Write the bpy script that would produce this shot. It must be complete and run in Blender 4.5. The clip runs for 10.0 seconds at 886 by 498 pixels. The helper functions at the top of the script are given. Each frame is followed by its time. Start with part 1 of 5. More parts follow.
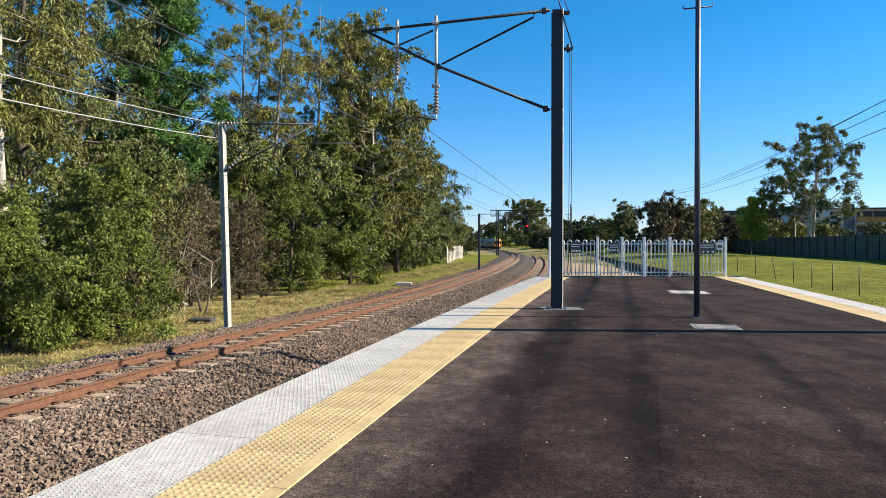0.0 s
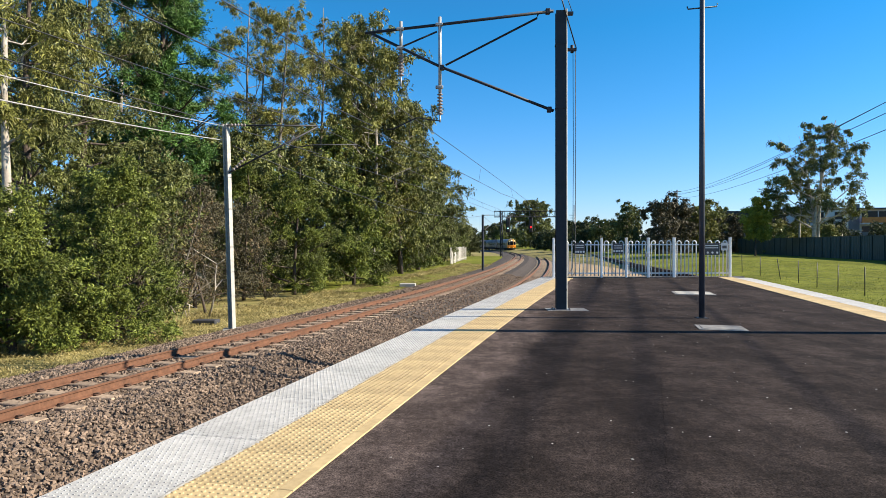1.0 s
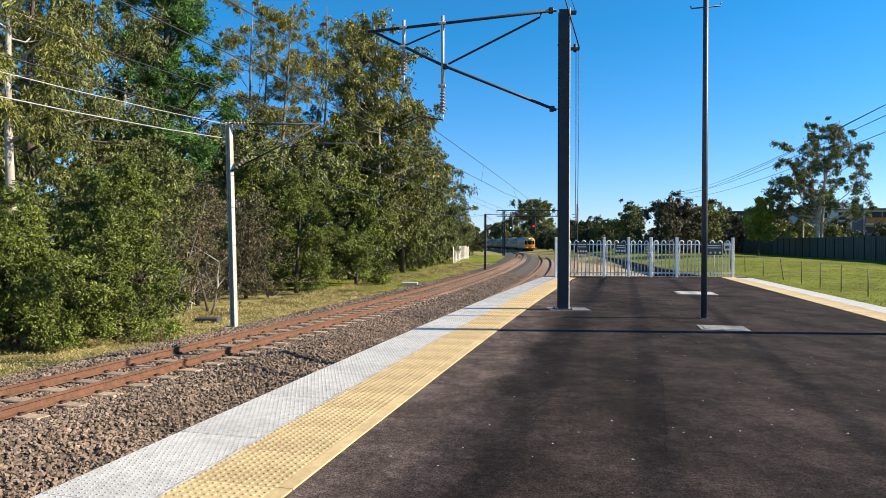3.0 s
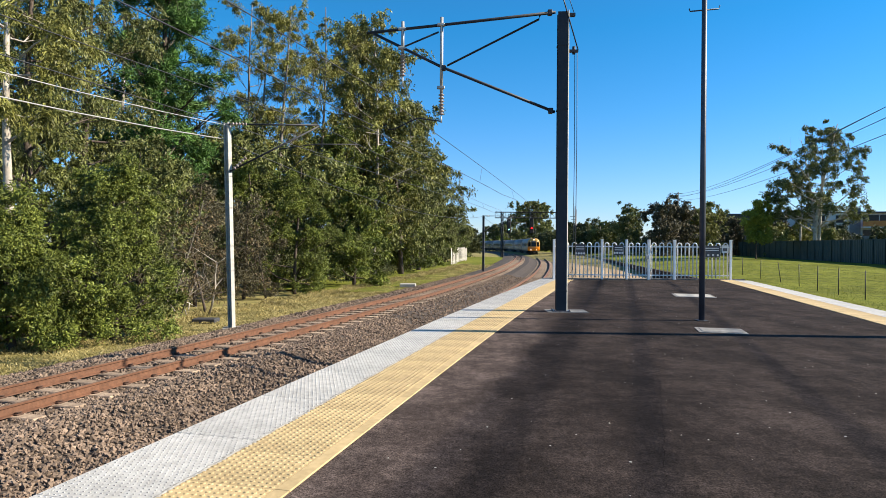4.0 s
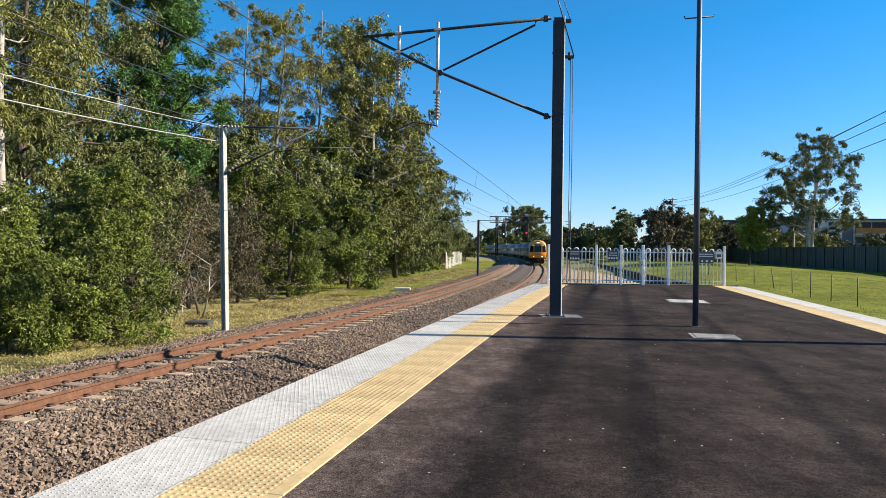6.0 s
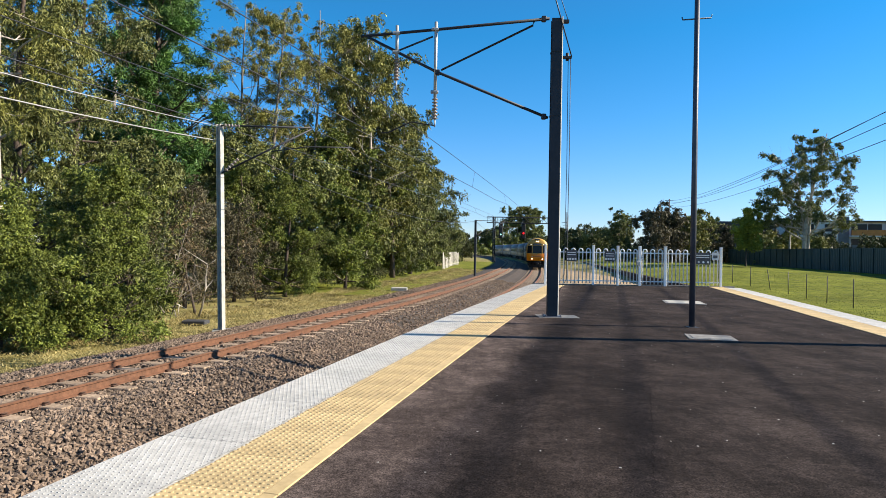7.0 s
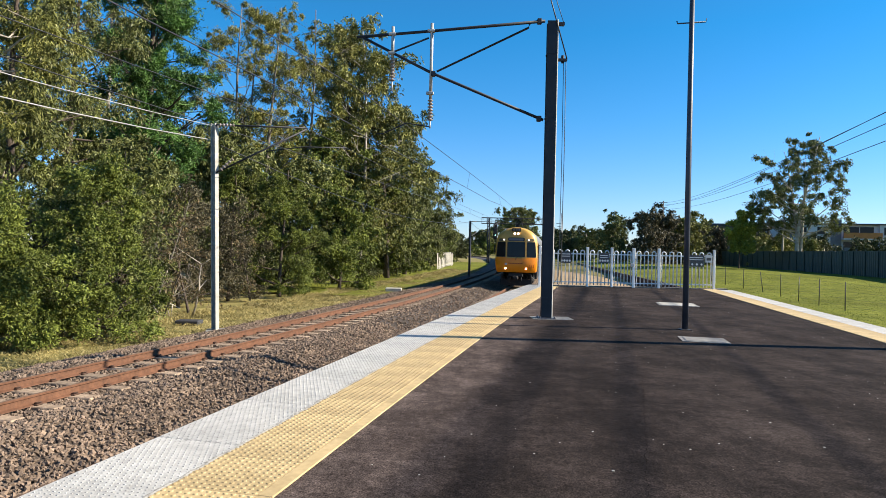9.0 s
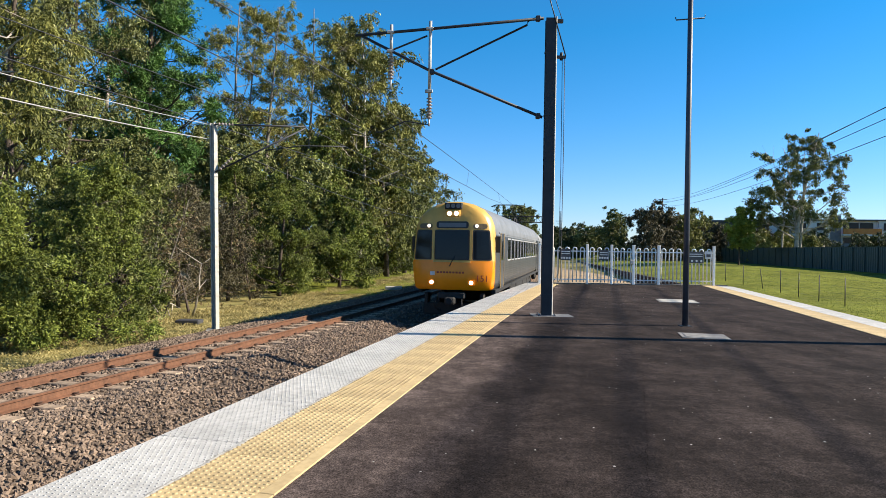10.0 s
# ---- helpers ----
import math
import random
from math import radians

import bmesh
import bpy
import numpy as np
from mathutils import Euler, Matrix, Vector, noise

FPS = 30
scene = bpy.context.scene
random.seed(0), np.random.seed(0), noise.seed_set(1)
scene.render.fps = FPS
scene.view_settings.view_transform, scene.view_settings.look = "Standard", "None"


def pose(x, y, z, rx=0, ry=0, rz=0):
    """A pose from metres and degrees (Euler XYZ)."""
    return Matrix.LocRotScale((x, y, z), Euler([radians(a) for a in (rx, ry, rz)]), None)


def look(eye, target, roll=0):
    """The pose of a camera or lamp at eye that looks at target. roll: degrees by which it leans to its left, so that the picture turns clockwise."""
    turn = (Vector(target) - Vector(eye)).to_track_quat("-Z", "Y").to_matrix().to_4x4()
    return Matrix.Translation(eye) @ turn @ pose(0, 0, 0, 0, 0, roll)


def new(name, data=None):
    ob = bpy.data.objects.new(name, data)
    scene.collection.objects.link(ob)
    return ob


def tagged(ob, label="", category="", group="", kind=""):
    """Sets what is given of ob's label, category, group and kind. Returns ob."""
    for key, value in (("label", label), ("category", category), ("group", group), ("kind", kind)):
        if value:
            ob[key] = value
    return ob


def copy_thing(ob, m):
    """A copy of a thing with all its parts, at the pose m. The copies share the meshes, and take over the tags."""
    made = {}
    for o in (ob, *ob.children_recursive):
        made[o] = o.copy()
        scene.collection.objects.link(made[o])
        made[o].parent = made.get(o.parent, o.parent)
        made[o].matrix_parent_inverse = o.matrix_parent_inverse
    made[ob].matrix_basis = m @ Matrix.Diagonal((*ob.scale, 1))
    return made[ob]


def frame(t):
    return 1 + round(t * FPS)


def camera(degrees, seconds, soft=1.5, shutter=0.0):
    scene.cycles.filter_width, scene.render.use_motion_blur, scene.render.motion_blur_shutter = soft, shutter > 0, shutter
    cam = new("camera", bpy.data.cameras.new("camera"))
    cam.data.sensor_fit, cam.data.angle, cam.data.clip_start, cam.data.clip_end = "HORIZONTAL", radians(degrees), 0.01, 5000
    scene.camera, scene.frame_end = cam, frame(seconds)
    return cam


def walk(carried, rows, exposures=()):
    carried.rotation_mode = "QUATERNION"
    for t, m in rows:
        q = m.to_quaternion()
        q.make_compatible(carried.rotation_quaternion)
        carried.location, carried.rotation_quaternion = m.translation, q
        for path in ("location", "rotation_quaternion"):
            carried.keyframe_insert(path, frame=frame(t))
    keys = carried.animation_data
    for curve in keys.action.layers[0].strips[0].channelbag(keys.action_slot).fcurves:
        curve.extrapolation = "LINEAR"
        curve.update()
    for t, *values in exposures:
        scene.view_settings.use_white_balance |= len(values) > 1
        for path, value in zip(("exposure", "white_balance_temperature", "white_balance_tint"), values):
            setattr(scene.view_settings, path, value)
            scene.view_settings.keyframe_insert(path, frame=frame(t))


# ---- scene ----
cam = camera(70, 10.0, soft=0.7)
EYE_ROWS = [
    (0, -0.000, 0.000, 1.410, 0.000, -0.563, 0.000),
    (0.5, -0.009, -0.003, 1.411, -0.190, -0.492, -0.095),
    (1, -0.011, 0.003, 1.411, -0.323, -0.465, -0.111),
    (1.5, -0.010, 0.005, 1.409, -0.410, -0.470, -0.046),
    (2, -0.005, 0.006, 1.410, -0.482, -0.504, -0.010),
    (2.5, 0.000, 0.005, 1.411, -0.549, -0.582, 0.046),
    (4, -0.001, 0.014, 1.412, -0.379, -0.423, 0.333),
    (4.5, -0.002, 0.010, 1.415, -0.270, -0.342, 0.477),
    (5, -0.003, 0.007, 1.416, -0.168, -0.224, 0.560),
    (5.5, -0.004, 0.009, 1.416, -0.024, -0.094, 0.650),
    (7, -0.004, 0.016, 1.410, 0.359, -0.029, 0.962),
    (7.5, -0.010, 0.019, 1.407, 0.565, -0.073, 1.199),
    (8, -0.004, 0.018, 1.413, 0.734, -0.095, 1.370),
    (8.5, -0.003, 0.011, 1.424, 0.808, -0.034, 1.413),
    (9, -0.009, 0.003, 1.429, 0.860, 0.016, 1.279),
    (9.5, -0.010, 0.000, 1.428, 0.915, -0.002, 1.138),
    (10, -0.011, 0.001, 1.420, 0.889, -0.133, 0.935),
]


def eye_pose(x, y, z, yaw, pitch, roll):
    a, b = radians(yaw), radians(pitch)
    way = Vector((math.sin(a) * math.cos(b), math.cos(a) * math.cos(b), math.sin(b)))
    return look((x, y, z), Vector((x, y, z)) + way, roll)


walk(cam, [(t, eye_pose(*r)) for t, *r in EYE_ROWS])

# ---- light ----
SUN_WAY = Vector((1.0, -0.05, 0.60)).normalized()
world = bpy.data.worlds.new("sky")
scene.world = world
world.use_nodes = True
wn = world.node_tree
sky = wn.nodes.new("ShaderNodeTexSky")
sky.sky_type = "NISHITA"
sky.sun_disc = False
sky.sun_elevation = math.asin(SUN_WAY.z)
sky.sun_rotation = math.atan2(SUN_WAY.x, SUN_WAY.y)
sky.air_density, sky.dust_density, sky.ozone_density = 1.0, 0.0, 2.0
deep = wn.nodes.new("ShaderNodeHueSaturation")
deep.inputs["Saturation"].default_value = 1.1
tint = wn.nodes.new("ShaderNodeVectorMath")
tint.operation = "MULTIPLY"
tint.inputs[1].default_value = (0.48, 0.98, 1.36)
wn.links.new(sky.outputs[0], deep.inputs["Color"])
wn.links.new(deep.outputs[0], tint.inputs[0])
# the air is paler and warmer low down, a purer azure higher up
up = wn.nodes.new("ShaderNodeTexCoord")
split = wn.nodes.new("ShaderNodeSeparateXYZ")
azure = wn.nodes.new("ShaderNodeValToRGB")
for k, (q, c) in enumerate(((0.0, (1.55, 0.90, 1.0)), (0.10, (1.20, 0.92, 1.0)), (0.20, (0.78, 0.97, 1.0)), (0.32, (0.42, 1.0, 1.0)), (0.75, (1.05, 1.0, 0.92)))):
    e = azure.color_ramp.elements[k] if k < 2 else azure.color_ramp.elements.new(q)
    e.position, e.color = q, (*c, 1)
air = wn.nodes.new("ShaderNodeVectorMath")
air.operation = "MULTIPLY"
wn.links.new(up.outputs["Generated"], split.inputs[0])
wn.links.new(split.outputs["Z"], azure.inputs[0])
wn.links.new(tint.outputs[0], air.inputs[0])
wn.links.new(azure.outputs[0], air.inputs[1])
wn.links.new(air.outputs[0], wn.nodes["Background"].inputs[0])
wn.nodes["Background"].inputs[1].default_value = 0.062
sun = new("sun", bpy.data.lights.new("sun", "SUN"))
sun.data.energy, sun.data.angle, sun.data.color = 5.0, radians(0.55), (1.0, 0.90, 0.74)
sun.matrix_world = look(SUN_WAY * 60, (0, 0, 0))
scene.view_settings.exposure = 1.14


# ---- materials ----
def mat(name, c1, c2, size=1.0, rough=0.8, metal=0.0, bump=0.3, patch=0.0, patch_size=3.0, island=0.0, per_object=0.0, coord="Object", fine=0.0, spec=0.5):
    """Two colours mixed by a noise whose grain is size metres, darker and lighter patches, fine relief."""
    m = bpy.data.materials.new(name)
    m.use_nodes = True
    n, l = m.node_tree.nodes, m.node_tree.links
    b = n["Principled BSDF"]
    b.inputs["Roughness"].default_value, b.inputs["Metallic"].default_value = rough, metal
    b.inputs["Specular IOR Level"].default_value = spec
    tc = n.new("ShaderNodeTexCoord")
    tx = n.new("ShaderNodeTexNoise")
    tx.inputs["Scale"].default_value, tx.inputs["Detail"].default_value, tx.inputs["Roughness"].default_value = 1.0 / size, 5.0, 0.6
    l.new(tc.outputs[coord], tx.inputs["Vector"])
    ramp = n.new("ShaderNodeValToRGB")
    ramp.color_ramp.elements[0].position, ramp.color_ramp.elements[1].position = 0.32, 0.68
    ramp.color_ramp.elements[0].color, ramp.color_ramp.elements[1].color = (*c1, 1), (*c2, 1)
    l.new(tx.outputs["Fac"], ramp.inputs[0])
    out = ramp.outputs[0]
    hsv = n.new("ShaderNodeHueSaturation")
    l.new(out, hsv.inputs["Color"])
    val = None
    if patch:
        t2 = n.new("ShaderNodeTexNoise")
        t2.inputs["Scale"].default_value, t2.inputs["Detail"].default_value = 1.0 / patch_size, 4.0
        l.new(tc.outputs[coord], t2.inputs["Vector"])
        mr = n.new("ShaderNodeMapRange")
        mr.inputs[1].default_value, mr.inputs[2].default_value, mr.inputs[3].default_value, mr.inputs[4].default_value = 0.3, 0.7, 1 - patch, 1 + patch
        l.new(t2.outputs["Fac"], mr.inputs[0])
        val = mr.outputs[0]
    for amount, node, socket in ((island, "ShaderNodeNewGeometry", "Random Per Island"), (per_object, "ShaderNodeObjectInfo", "Random")):
        if amount:
            g = n.new(node)
            mr = n.new("ShaderNodeMapRange")
            mr.inputs[3].default_value, mr.inputs[4].default_value = 1 - amount, 1 + amount
            l.new(g.outputs[socket], mr.inputs[0])
            if val:
                mu = n.new("ShaderNodeMath")
                mu.operation = "MULTIPLY"
                l.new(val, mu.inputs[0]), l.new(mr.outputs[0], mu.inputs[1])
                val = mu.outputs[0]
            else:
                val = mr.outputs[0]
    if val:
        l.new(val, hsv.inputs["Value"])
    l.new(hsv.outputs[0], b.inputs["Base Color"])
    if bump:
        t3 = n.new("ShaderNodeTexNoise")
        t3.inputs["Scale"].default_value, t3.inputs["Detail"].default_value = 1.0 / (fine or size * 0.3), 4.0
        l.new(tc.outputs[coord], t3.inputs["Vector"])
        bp = n.new("ShaderNodeBump")
        bp.inputs["Strength"].default_value, bp.inputs["Distance"].default_value = bump, (fine or size * 0.3) * 0.5
        l.new(t3.outputs["Fac"], bp.inputs["Height"])
        l.new(bp.outputs[0], b.inputs["Normal"])
    return m


def leaf_mat(name, c1, c2, glow=0.09):
    """Leaves: each its own tint, glossy side and light that comes through."""
    m = bpy.data.materials.new(name)
    m.use_nodes = True
    n, l = m.node_tree.nodes, m.node_tree.links
    b = n["Principled BSDF"]
    b.inputs["Roughness"].default_value = 0.5
    b.inputs["Specular IOR Level"].default_value = 0.22
    g = n.new("ShaderNodeNewGeometry")
    ramp = n.new("ShaderNodeValToRGB")
    ramp.color_ramp.elements[0].color, ramp.color_ramp.elements[1].color = (*c1, 1), (*c2, 1)
    l.new(g.outputs["Random Per Island"], ramp.inputs[0])
    tc = n.new("ShaderNodeTexCoord")
    tx = n.new("ShaderNodeTexNoise")
    tx.inputs["Scale"].default_value = 0.7
    l.new(tc.outputs["Object"], tx.inputs["Vector"])
    mr = n.new("ShaderNodeMapRange")
    mr.inputs[1].default_value, mr.inputs[2].default_value, mr.inputs[3].default_value, mr.inputs[4].default_value = 0.3, 0.7, 0.50, 1.28
    l.new(tx.outputs["Fac"], mr.inputs[0])
    hsv = n.new("ShaderNodeHueSaturation")
    l.new(ramp.outputs[0], hsv.inputs["Color"]), l.new(mr.outputs[0], hsv.inputs["Value"])
    l.new(hsv.outputs[0], b.inputs["Base Color"])
    tr = n.new("ShaderNodeBsdfTranslucent")
    l.new(hsv.outputs[0], tr.inputs["Color"])
    mx = n.new("ShaderNodeMixShader")
    mx.inputs[0].default_value = glow
    l.new(b.outputs[0], mx.inputs[1]), l.new(tr.outputs[0], mx.inputs[2])
    l.new(mx.outputs[0], n["Material Output"].inputs["Surface"])
    return m


def asphalt_mat():
    """Worn asphalt: fine stone grain, pale scuffs, dark stains drawn out along the platform."""
    m = bpy.data.materials.new("asphalt")
    m.use_nodes = True
    n, l = m.node_tree.nodes, m.node_tree.links
    b = n["Principled BSDF"]
    b.inputs["Roughness"].default_value, b.inputs["Specular IOR Level"].default_value = 0.95, 0.06
    tc = n.new("ShaderNodeTexCoord")

    def field(scale, detail, stretch=(1, 1, 1), turn=0.0, rough=0.6):
        mp = n.new("ShaderNodeMapping")
        mp.inputs["Scale"].default_value = stretch
        mp.inputs["Rotation"].default_value = (0, 0, radians(turn))
        l.new(tc.outputs["Object"], mp.inputs["Vector"])
        t = n.new("ShaderNodeTexNoise")
        t.inputs["Scale"].default_value, t.inputs["Detail"].default_value, t.inputs["Roughness"].default_value = scale, detail, rough
        l.new(mp.outputs[0], t.inputs["Vector"])
        return t.outputs["Fac"]

    def spread(src, a, b2, c, d):
        r = n.new("ShaderNodeMapRange")
        for k, v in zip((1, 2, 3, 4), (a, b2, c, d)):
            r.inputs[k].default_value = v
        l.new(src, r.inputs[0])
        return r.outputs[0]

    def times(a, b2):
        k = n.new("ShaderNodeMath")
        k.operation = "MULTIPLY"
        l.new(a, k.inputs[0]), l.new(b2, k.inputs[1])
        return k.outputs[0]
    grain = times(spread(field(75, 2, rough=0.8), 0.36, 0.70, 0.35, 2.0), spread(field(22, 4, rough=0.85), 0.36, 0.68, 0.60, 1.55))
    streak = spread(field(0.8, 5, (1.0, 0.24, 1), 15), 0.36, 0.64, 0.72, 1.40)
    blot = times(spread(field(1.7, 7, (1.0, 0.8, 1), 8, 0.72), 0.42, 0.70, 0.82, 2.0), spread(field(7.5, 6, rough=0.8), 0.38, 0.66, 0.75, 1.35))
    ramp = n.new("ShaderNodeValToRGB")
    ramp.color_ramp.elements[0].color, ramp.color_ramp.elements[1].color = (0.0160, 0.0116, 0.0098, 1), (0.0308, 0.0238, 0.0210, 1)
    l.new(field(0.6, 4), ramp.inputs[0])
    hsv = n.new("ShaderNodeHueSaturation")
    l.new(ramp.outputs[0], hsv.inputs["Color"])
    # pale dusty wear beside the tiles, and a dark drip stain that runs along the platform
    across = n.new("ShaderNodeVectorMath")
    across.operation = "DOT_PRODUCT"
    across.inputs[1].default_value = (0.970, -0.243, 0.0)
    l.new(tc.outputs["Object"], across.inputs[0])
    wob = n.new("ShaderNodeMath")
    wob.operation = "MULTIPLY_ADD"
    wob.inputs[1].default_value = 0.9
    l.new(field(1.1, 5, (1.0, 0.5, 1), 14, 0.65), wob.inputs[0])
    l.new(across.outputs["Value"], wob.inputs[2])
    dust = spread(wob.outputs[0], -0.85, -0.38, 2.7, 1.0)
    stain = n.new("ShaderNodeValToRGB")
    for k, (q, v) in enumerate(((0.0, 1.0), (0.40, 1.0), (0.50, 0.84), (0.58, 0.88), (0.70, 1.0))):
        e = stain.color_ramp.elements[k] if k < 2 else stain.color_ramp.elements.new(q)
        e.position, e.color = q, (v, v, v, 1)
    l.new(spread(wob.outputs[0], -2.0, 1.5, 0.0, 1.0), stain.inputs[0])
    l.new(times(times(times(grain, streak), blot), times(dust, stain.outputs[0])), hsv.inputs["Value"])
    l.new(hsv.outputs[0], b.inputs["Base Color"])
    bp = n.new("ShaderNodeBump")
    bp.inputs["Strength"].default_value, bp.inputs["Distance"].default_value = 0.8, 0.006
    l.new(field(110, 3, rough=0.8), bp.inputs["Height"])
    l.new(bp.outputs[0], b.inputs["Normal"])
    return m


def glow_mat(name, colour, power):
    m = bpy.data.materials.new(name)
    m.use_nodes = True
    b = m.node_tree.nodes["Principled BSDF"]
    b.inputs["Base Color"].default_value = (*colour, 1)
    b.inputs["Emission Color"].default_value = (*colour, 1)
    b.inputs["Emission Strength"].default_value = power
    return m


ASPHALT = asphalt_mat()
WHITE_PAINT = mat("white_paint", (0.383, 0.365, 0.334), (0.516, 0.498, 0.458), 0.09, 0.7, 0, 0.5, 0.17, 0.7, per_object=0.05, fine=0.02)
YELLOW_TILE = mat("yellow_tile", (0.409, 0.298, 0.147), (0.507, 0.378, 0.196), 0.07, 0.8, 0, 0.3, 0.22, 0.55, per_object=0.07, spec=0.3)
CONCRETE = mat("concrete", (0.142, 0.134, 0.125), (0.249, 0.24, 0.223), 0.15, 0.9, 0, 0.4, 0.2, 1.0)
PALE_CONCRETE = mat("pale_concrete", (0.303, 0.285, 0.249), (0.427, 0.401, 0.356), 0.1, 0.9, 0, 0.3, 0.15, 0.6)
MORTAR = mat("worn_mortar", (0.20, 0.185, 0.155), (0.48, 0.45, 0.39), 0.03, 0.9, 0, 0.5, 0.2, 0.4)
SLEEPER = mat("sleeper_concrete", (0.196, 0.138, 0.0934), (0.374, 0.276, 0.191), 0.10, 0.9, 0, 0.4, 0.2, 0.5, per_object=0.18)
BALLAST = mat("ballast_stone", (0.120, 0.084, 0.059), (0.212, 0.153, 0.111), 0.35, 0.9, 0, 0.4, 0.15, 1.5, island=0.45, fine=0.01)
# bed darker than its stones: shade below the train is put into this colour
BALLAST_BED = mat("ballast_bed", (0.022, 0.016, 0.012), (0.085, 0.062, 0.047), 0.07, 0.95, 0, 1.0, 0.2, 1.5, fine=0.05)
RUST = mat("rusty_rail", (0.090, 0.038, 0.018), (0.155, 0.068, 0.034), 0.10, 0.8, 0.0, 0.3, 0.15, 0.8)
RAIL_TOP = mat("worn_rail_top", (0.107, 0.0587, 0.0356), (0.178, 0.107, 0.0668), 0.2, 0.65, 0.0, 0.1)
CLIP = mat("rail_clip", (0.0445, 0.0223, 0.0133), (0.089, 0.0445, 0.0267), 0.05, 0.8)
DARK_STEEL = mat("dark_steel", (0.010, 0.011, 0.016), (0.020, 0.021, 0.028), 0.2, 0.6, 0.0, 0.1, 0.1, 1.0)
GALV = mat("galvanised", (0.303, 0.303, 0.303), (0.463, 0.454, 0.427), 0.12, 0.55, 0.35, 0.1, 0.1, 0.8)
POLE_PAINT = mat("grey_pole_paint", (0.030, 0.034, 0.048), (0.052, 0.057, 0.075), 0.2, 0.45, 0.0, 0.1, 0.1, 1.0)
POLE_CREAM = mat("pale_pole", (0.30, 0.285, 0.25), (0.44, 0.42, 0.37), 0.15, 0.75, 0, 0.15, 0.1, 0.8)
CERAMIC = mat("brown_ceramic", (0.178, 0.134, 0.107), (0.303, 0.249, 0.214), 0.1, 0.3)
WIRE = mat("wire", (0.0267, 0.0267, 0.0312), (0.0623, 0.0623, 0.0668), 0.3, 0.5, 0.5)
PALE_WIRE = mat("pale_wire", (0.311, 0.303, 0.285), (0.445, 0.427, 0.401), 0.3, 0.5, 0.4)
FENCE_WHITE = mat("white_fence_paint", (0.748, 0.748, 0.73), (0.819, 0.819, 0.801), 0.15, 0.45, 0.0, 0.1, 0.06, 0.5)
SIGN_DARK = mat("dark_sign", (0.0312, 0.0312, 0.0401), (0.0534, 0.0534, 0.0623), 0.2, 0.4)
SIGN_PALE = mat("pale_print", (0.49, 0.49, 0.49), (0.623, 0.623, 0.623), 0.1, 0.5)
SEAM = mat("seam_tar", (0.005, 0.004, 0.0035), (0.011, 0.008, 0.007), 0.05, 0.95, 0, 0.3, spec=0.02)
# near-black brown that stands for shade, with some rust at the platform edge
SHADE_BROWN = mat("shade_brown", (0.035, 0.018, 0.012), (0.08, 0.04, 0.025), 0.2, 0.9)
GRASS_SOIL = mat("grass_soil", (0.135, 0.128, 0.042), (0.310, 0.255, 0.105), 0.9, 0.95, 0, 0.6, 0.25, 2.5, fine=0.05, spec=0.1)
FIELD_GRASS = mat("field_grass", (0.088, 0.106, 0.016), (0.195, 0.202, 0.036), 0.5, 0.95, 0, 0.8, 0.28, 5.0, fine=0.12, spec=0.05)
TAN_GRAVEL = mat("tan_gravel", (0.267, 0.178, 0.089), (0.409, 0.294, 0.169), 0.15, 0.95, 0, 0.6, 0.2, 2.0, fine=0.04)
BLADE = leaf_mat("grass_blade", (0.235, 0.200, 0.068), (0.50, 0.41, 0.185), 0.3)
FIELD_BLADE = leaf_mat("field_blade", (0.075, 0.105, 0.012), (0.19, 0.215, 0.030), 0.3)
BARK_DARK = mat("dark_bark", (0.0401, 0.0294, 0.0223), (0.107, 0.0801, 0.0623), 0.12, 0.95, 0, 0.8)
BARK_GREY = mat("grey_twig_bark", (0.10, 0.085, 0.068), (0.22, 0.19, 0.155), 0.2, 0.9, 0, 0.4)
BARK_PALE = mat("pale_bark", (0.231, 0.196, 0.16), (0.463, 0.418, 0.356), 0.35, 0.85, 0, 0.4)
LEAF_GUM = leaf_mat("gum_leaf", (0.065, 0.078, 0.024), (0.226, 0.240, 0.073))
LEAF_OLIVE = leaf_mat("olive_leaf", (0.094, 0.098, 0.024), (0.264, 0.264, 0.066))
LEAF_GREEN = leaf_mat("green_leaf", (0.066, 0.085, 0.016), (0.212, 0.248, 0.046))
LEAF_PINE = leaf_mat("pine_leaf", (0.038, 0.092, 0.020), (0.120, 0.225, 0.050))
LEAF_BRIGHT = leaf_mat("bright_green_leaf", (0.15, 0.18, 0.022), (0.40, 0.41, 0.065))
# dark leaf for some distant trees; inside the wood its colour carries the shade
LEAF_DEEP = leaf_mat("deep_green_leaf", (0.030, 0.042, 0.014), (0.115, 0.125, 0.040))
LEAF_BROWN = leaf_mat("brown_green_leaf", (0.050, 0.046, 0.026), (0.150, 0.130, 0.070))
LEAF_YELLOW = leaf_mat("yellow_leaf", (0.115, 0.120, 0.024), (0.30, 0.28, 0.066))
LEAF_DRY = leaf_mat("dry_leaf", (0.107, 0.0757, 0.0356), (0.214, 0.16, 0.0801))
GREEN_METAL = mat("green_sheet_metal", (0.0142, 0.0356, 0.032), (0.0231, 0.049, 0.0427), 0.6, 0.5, 0.0, 0.05, 0.1, 3.0, per_object=0.08)
RENDER_WHITE = mat("white_render", (0.49, 0.49, 0.481), (0.605, 0.605, 0.587), 0.8, 0.8, 0, 0.05)
RENDER_GREY = mat("grey_render", (0.107, 0.116, 0.125), (0.16, 0.169, 0.178), 0.8, 0.8, 0, 0.05)
RENDER_ORANGE = mat("orange_panel", (0.445, 0.151, 0.0267), (0.534, 0.205, 0.0445), 0.8, 0.6, 0, 0.05)
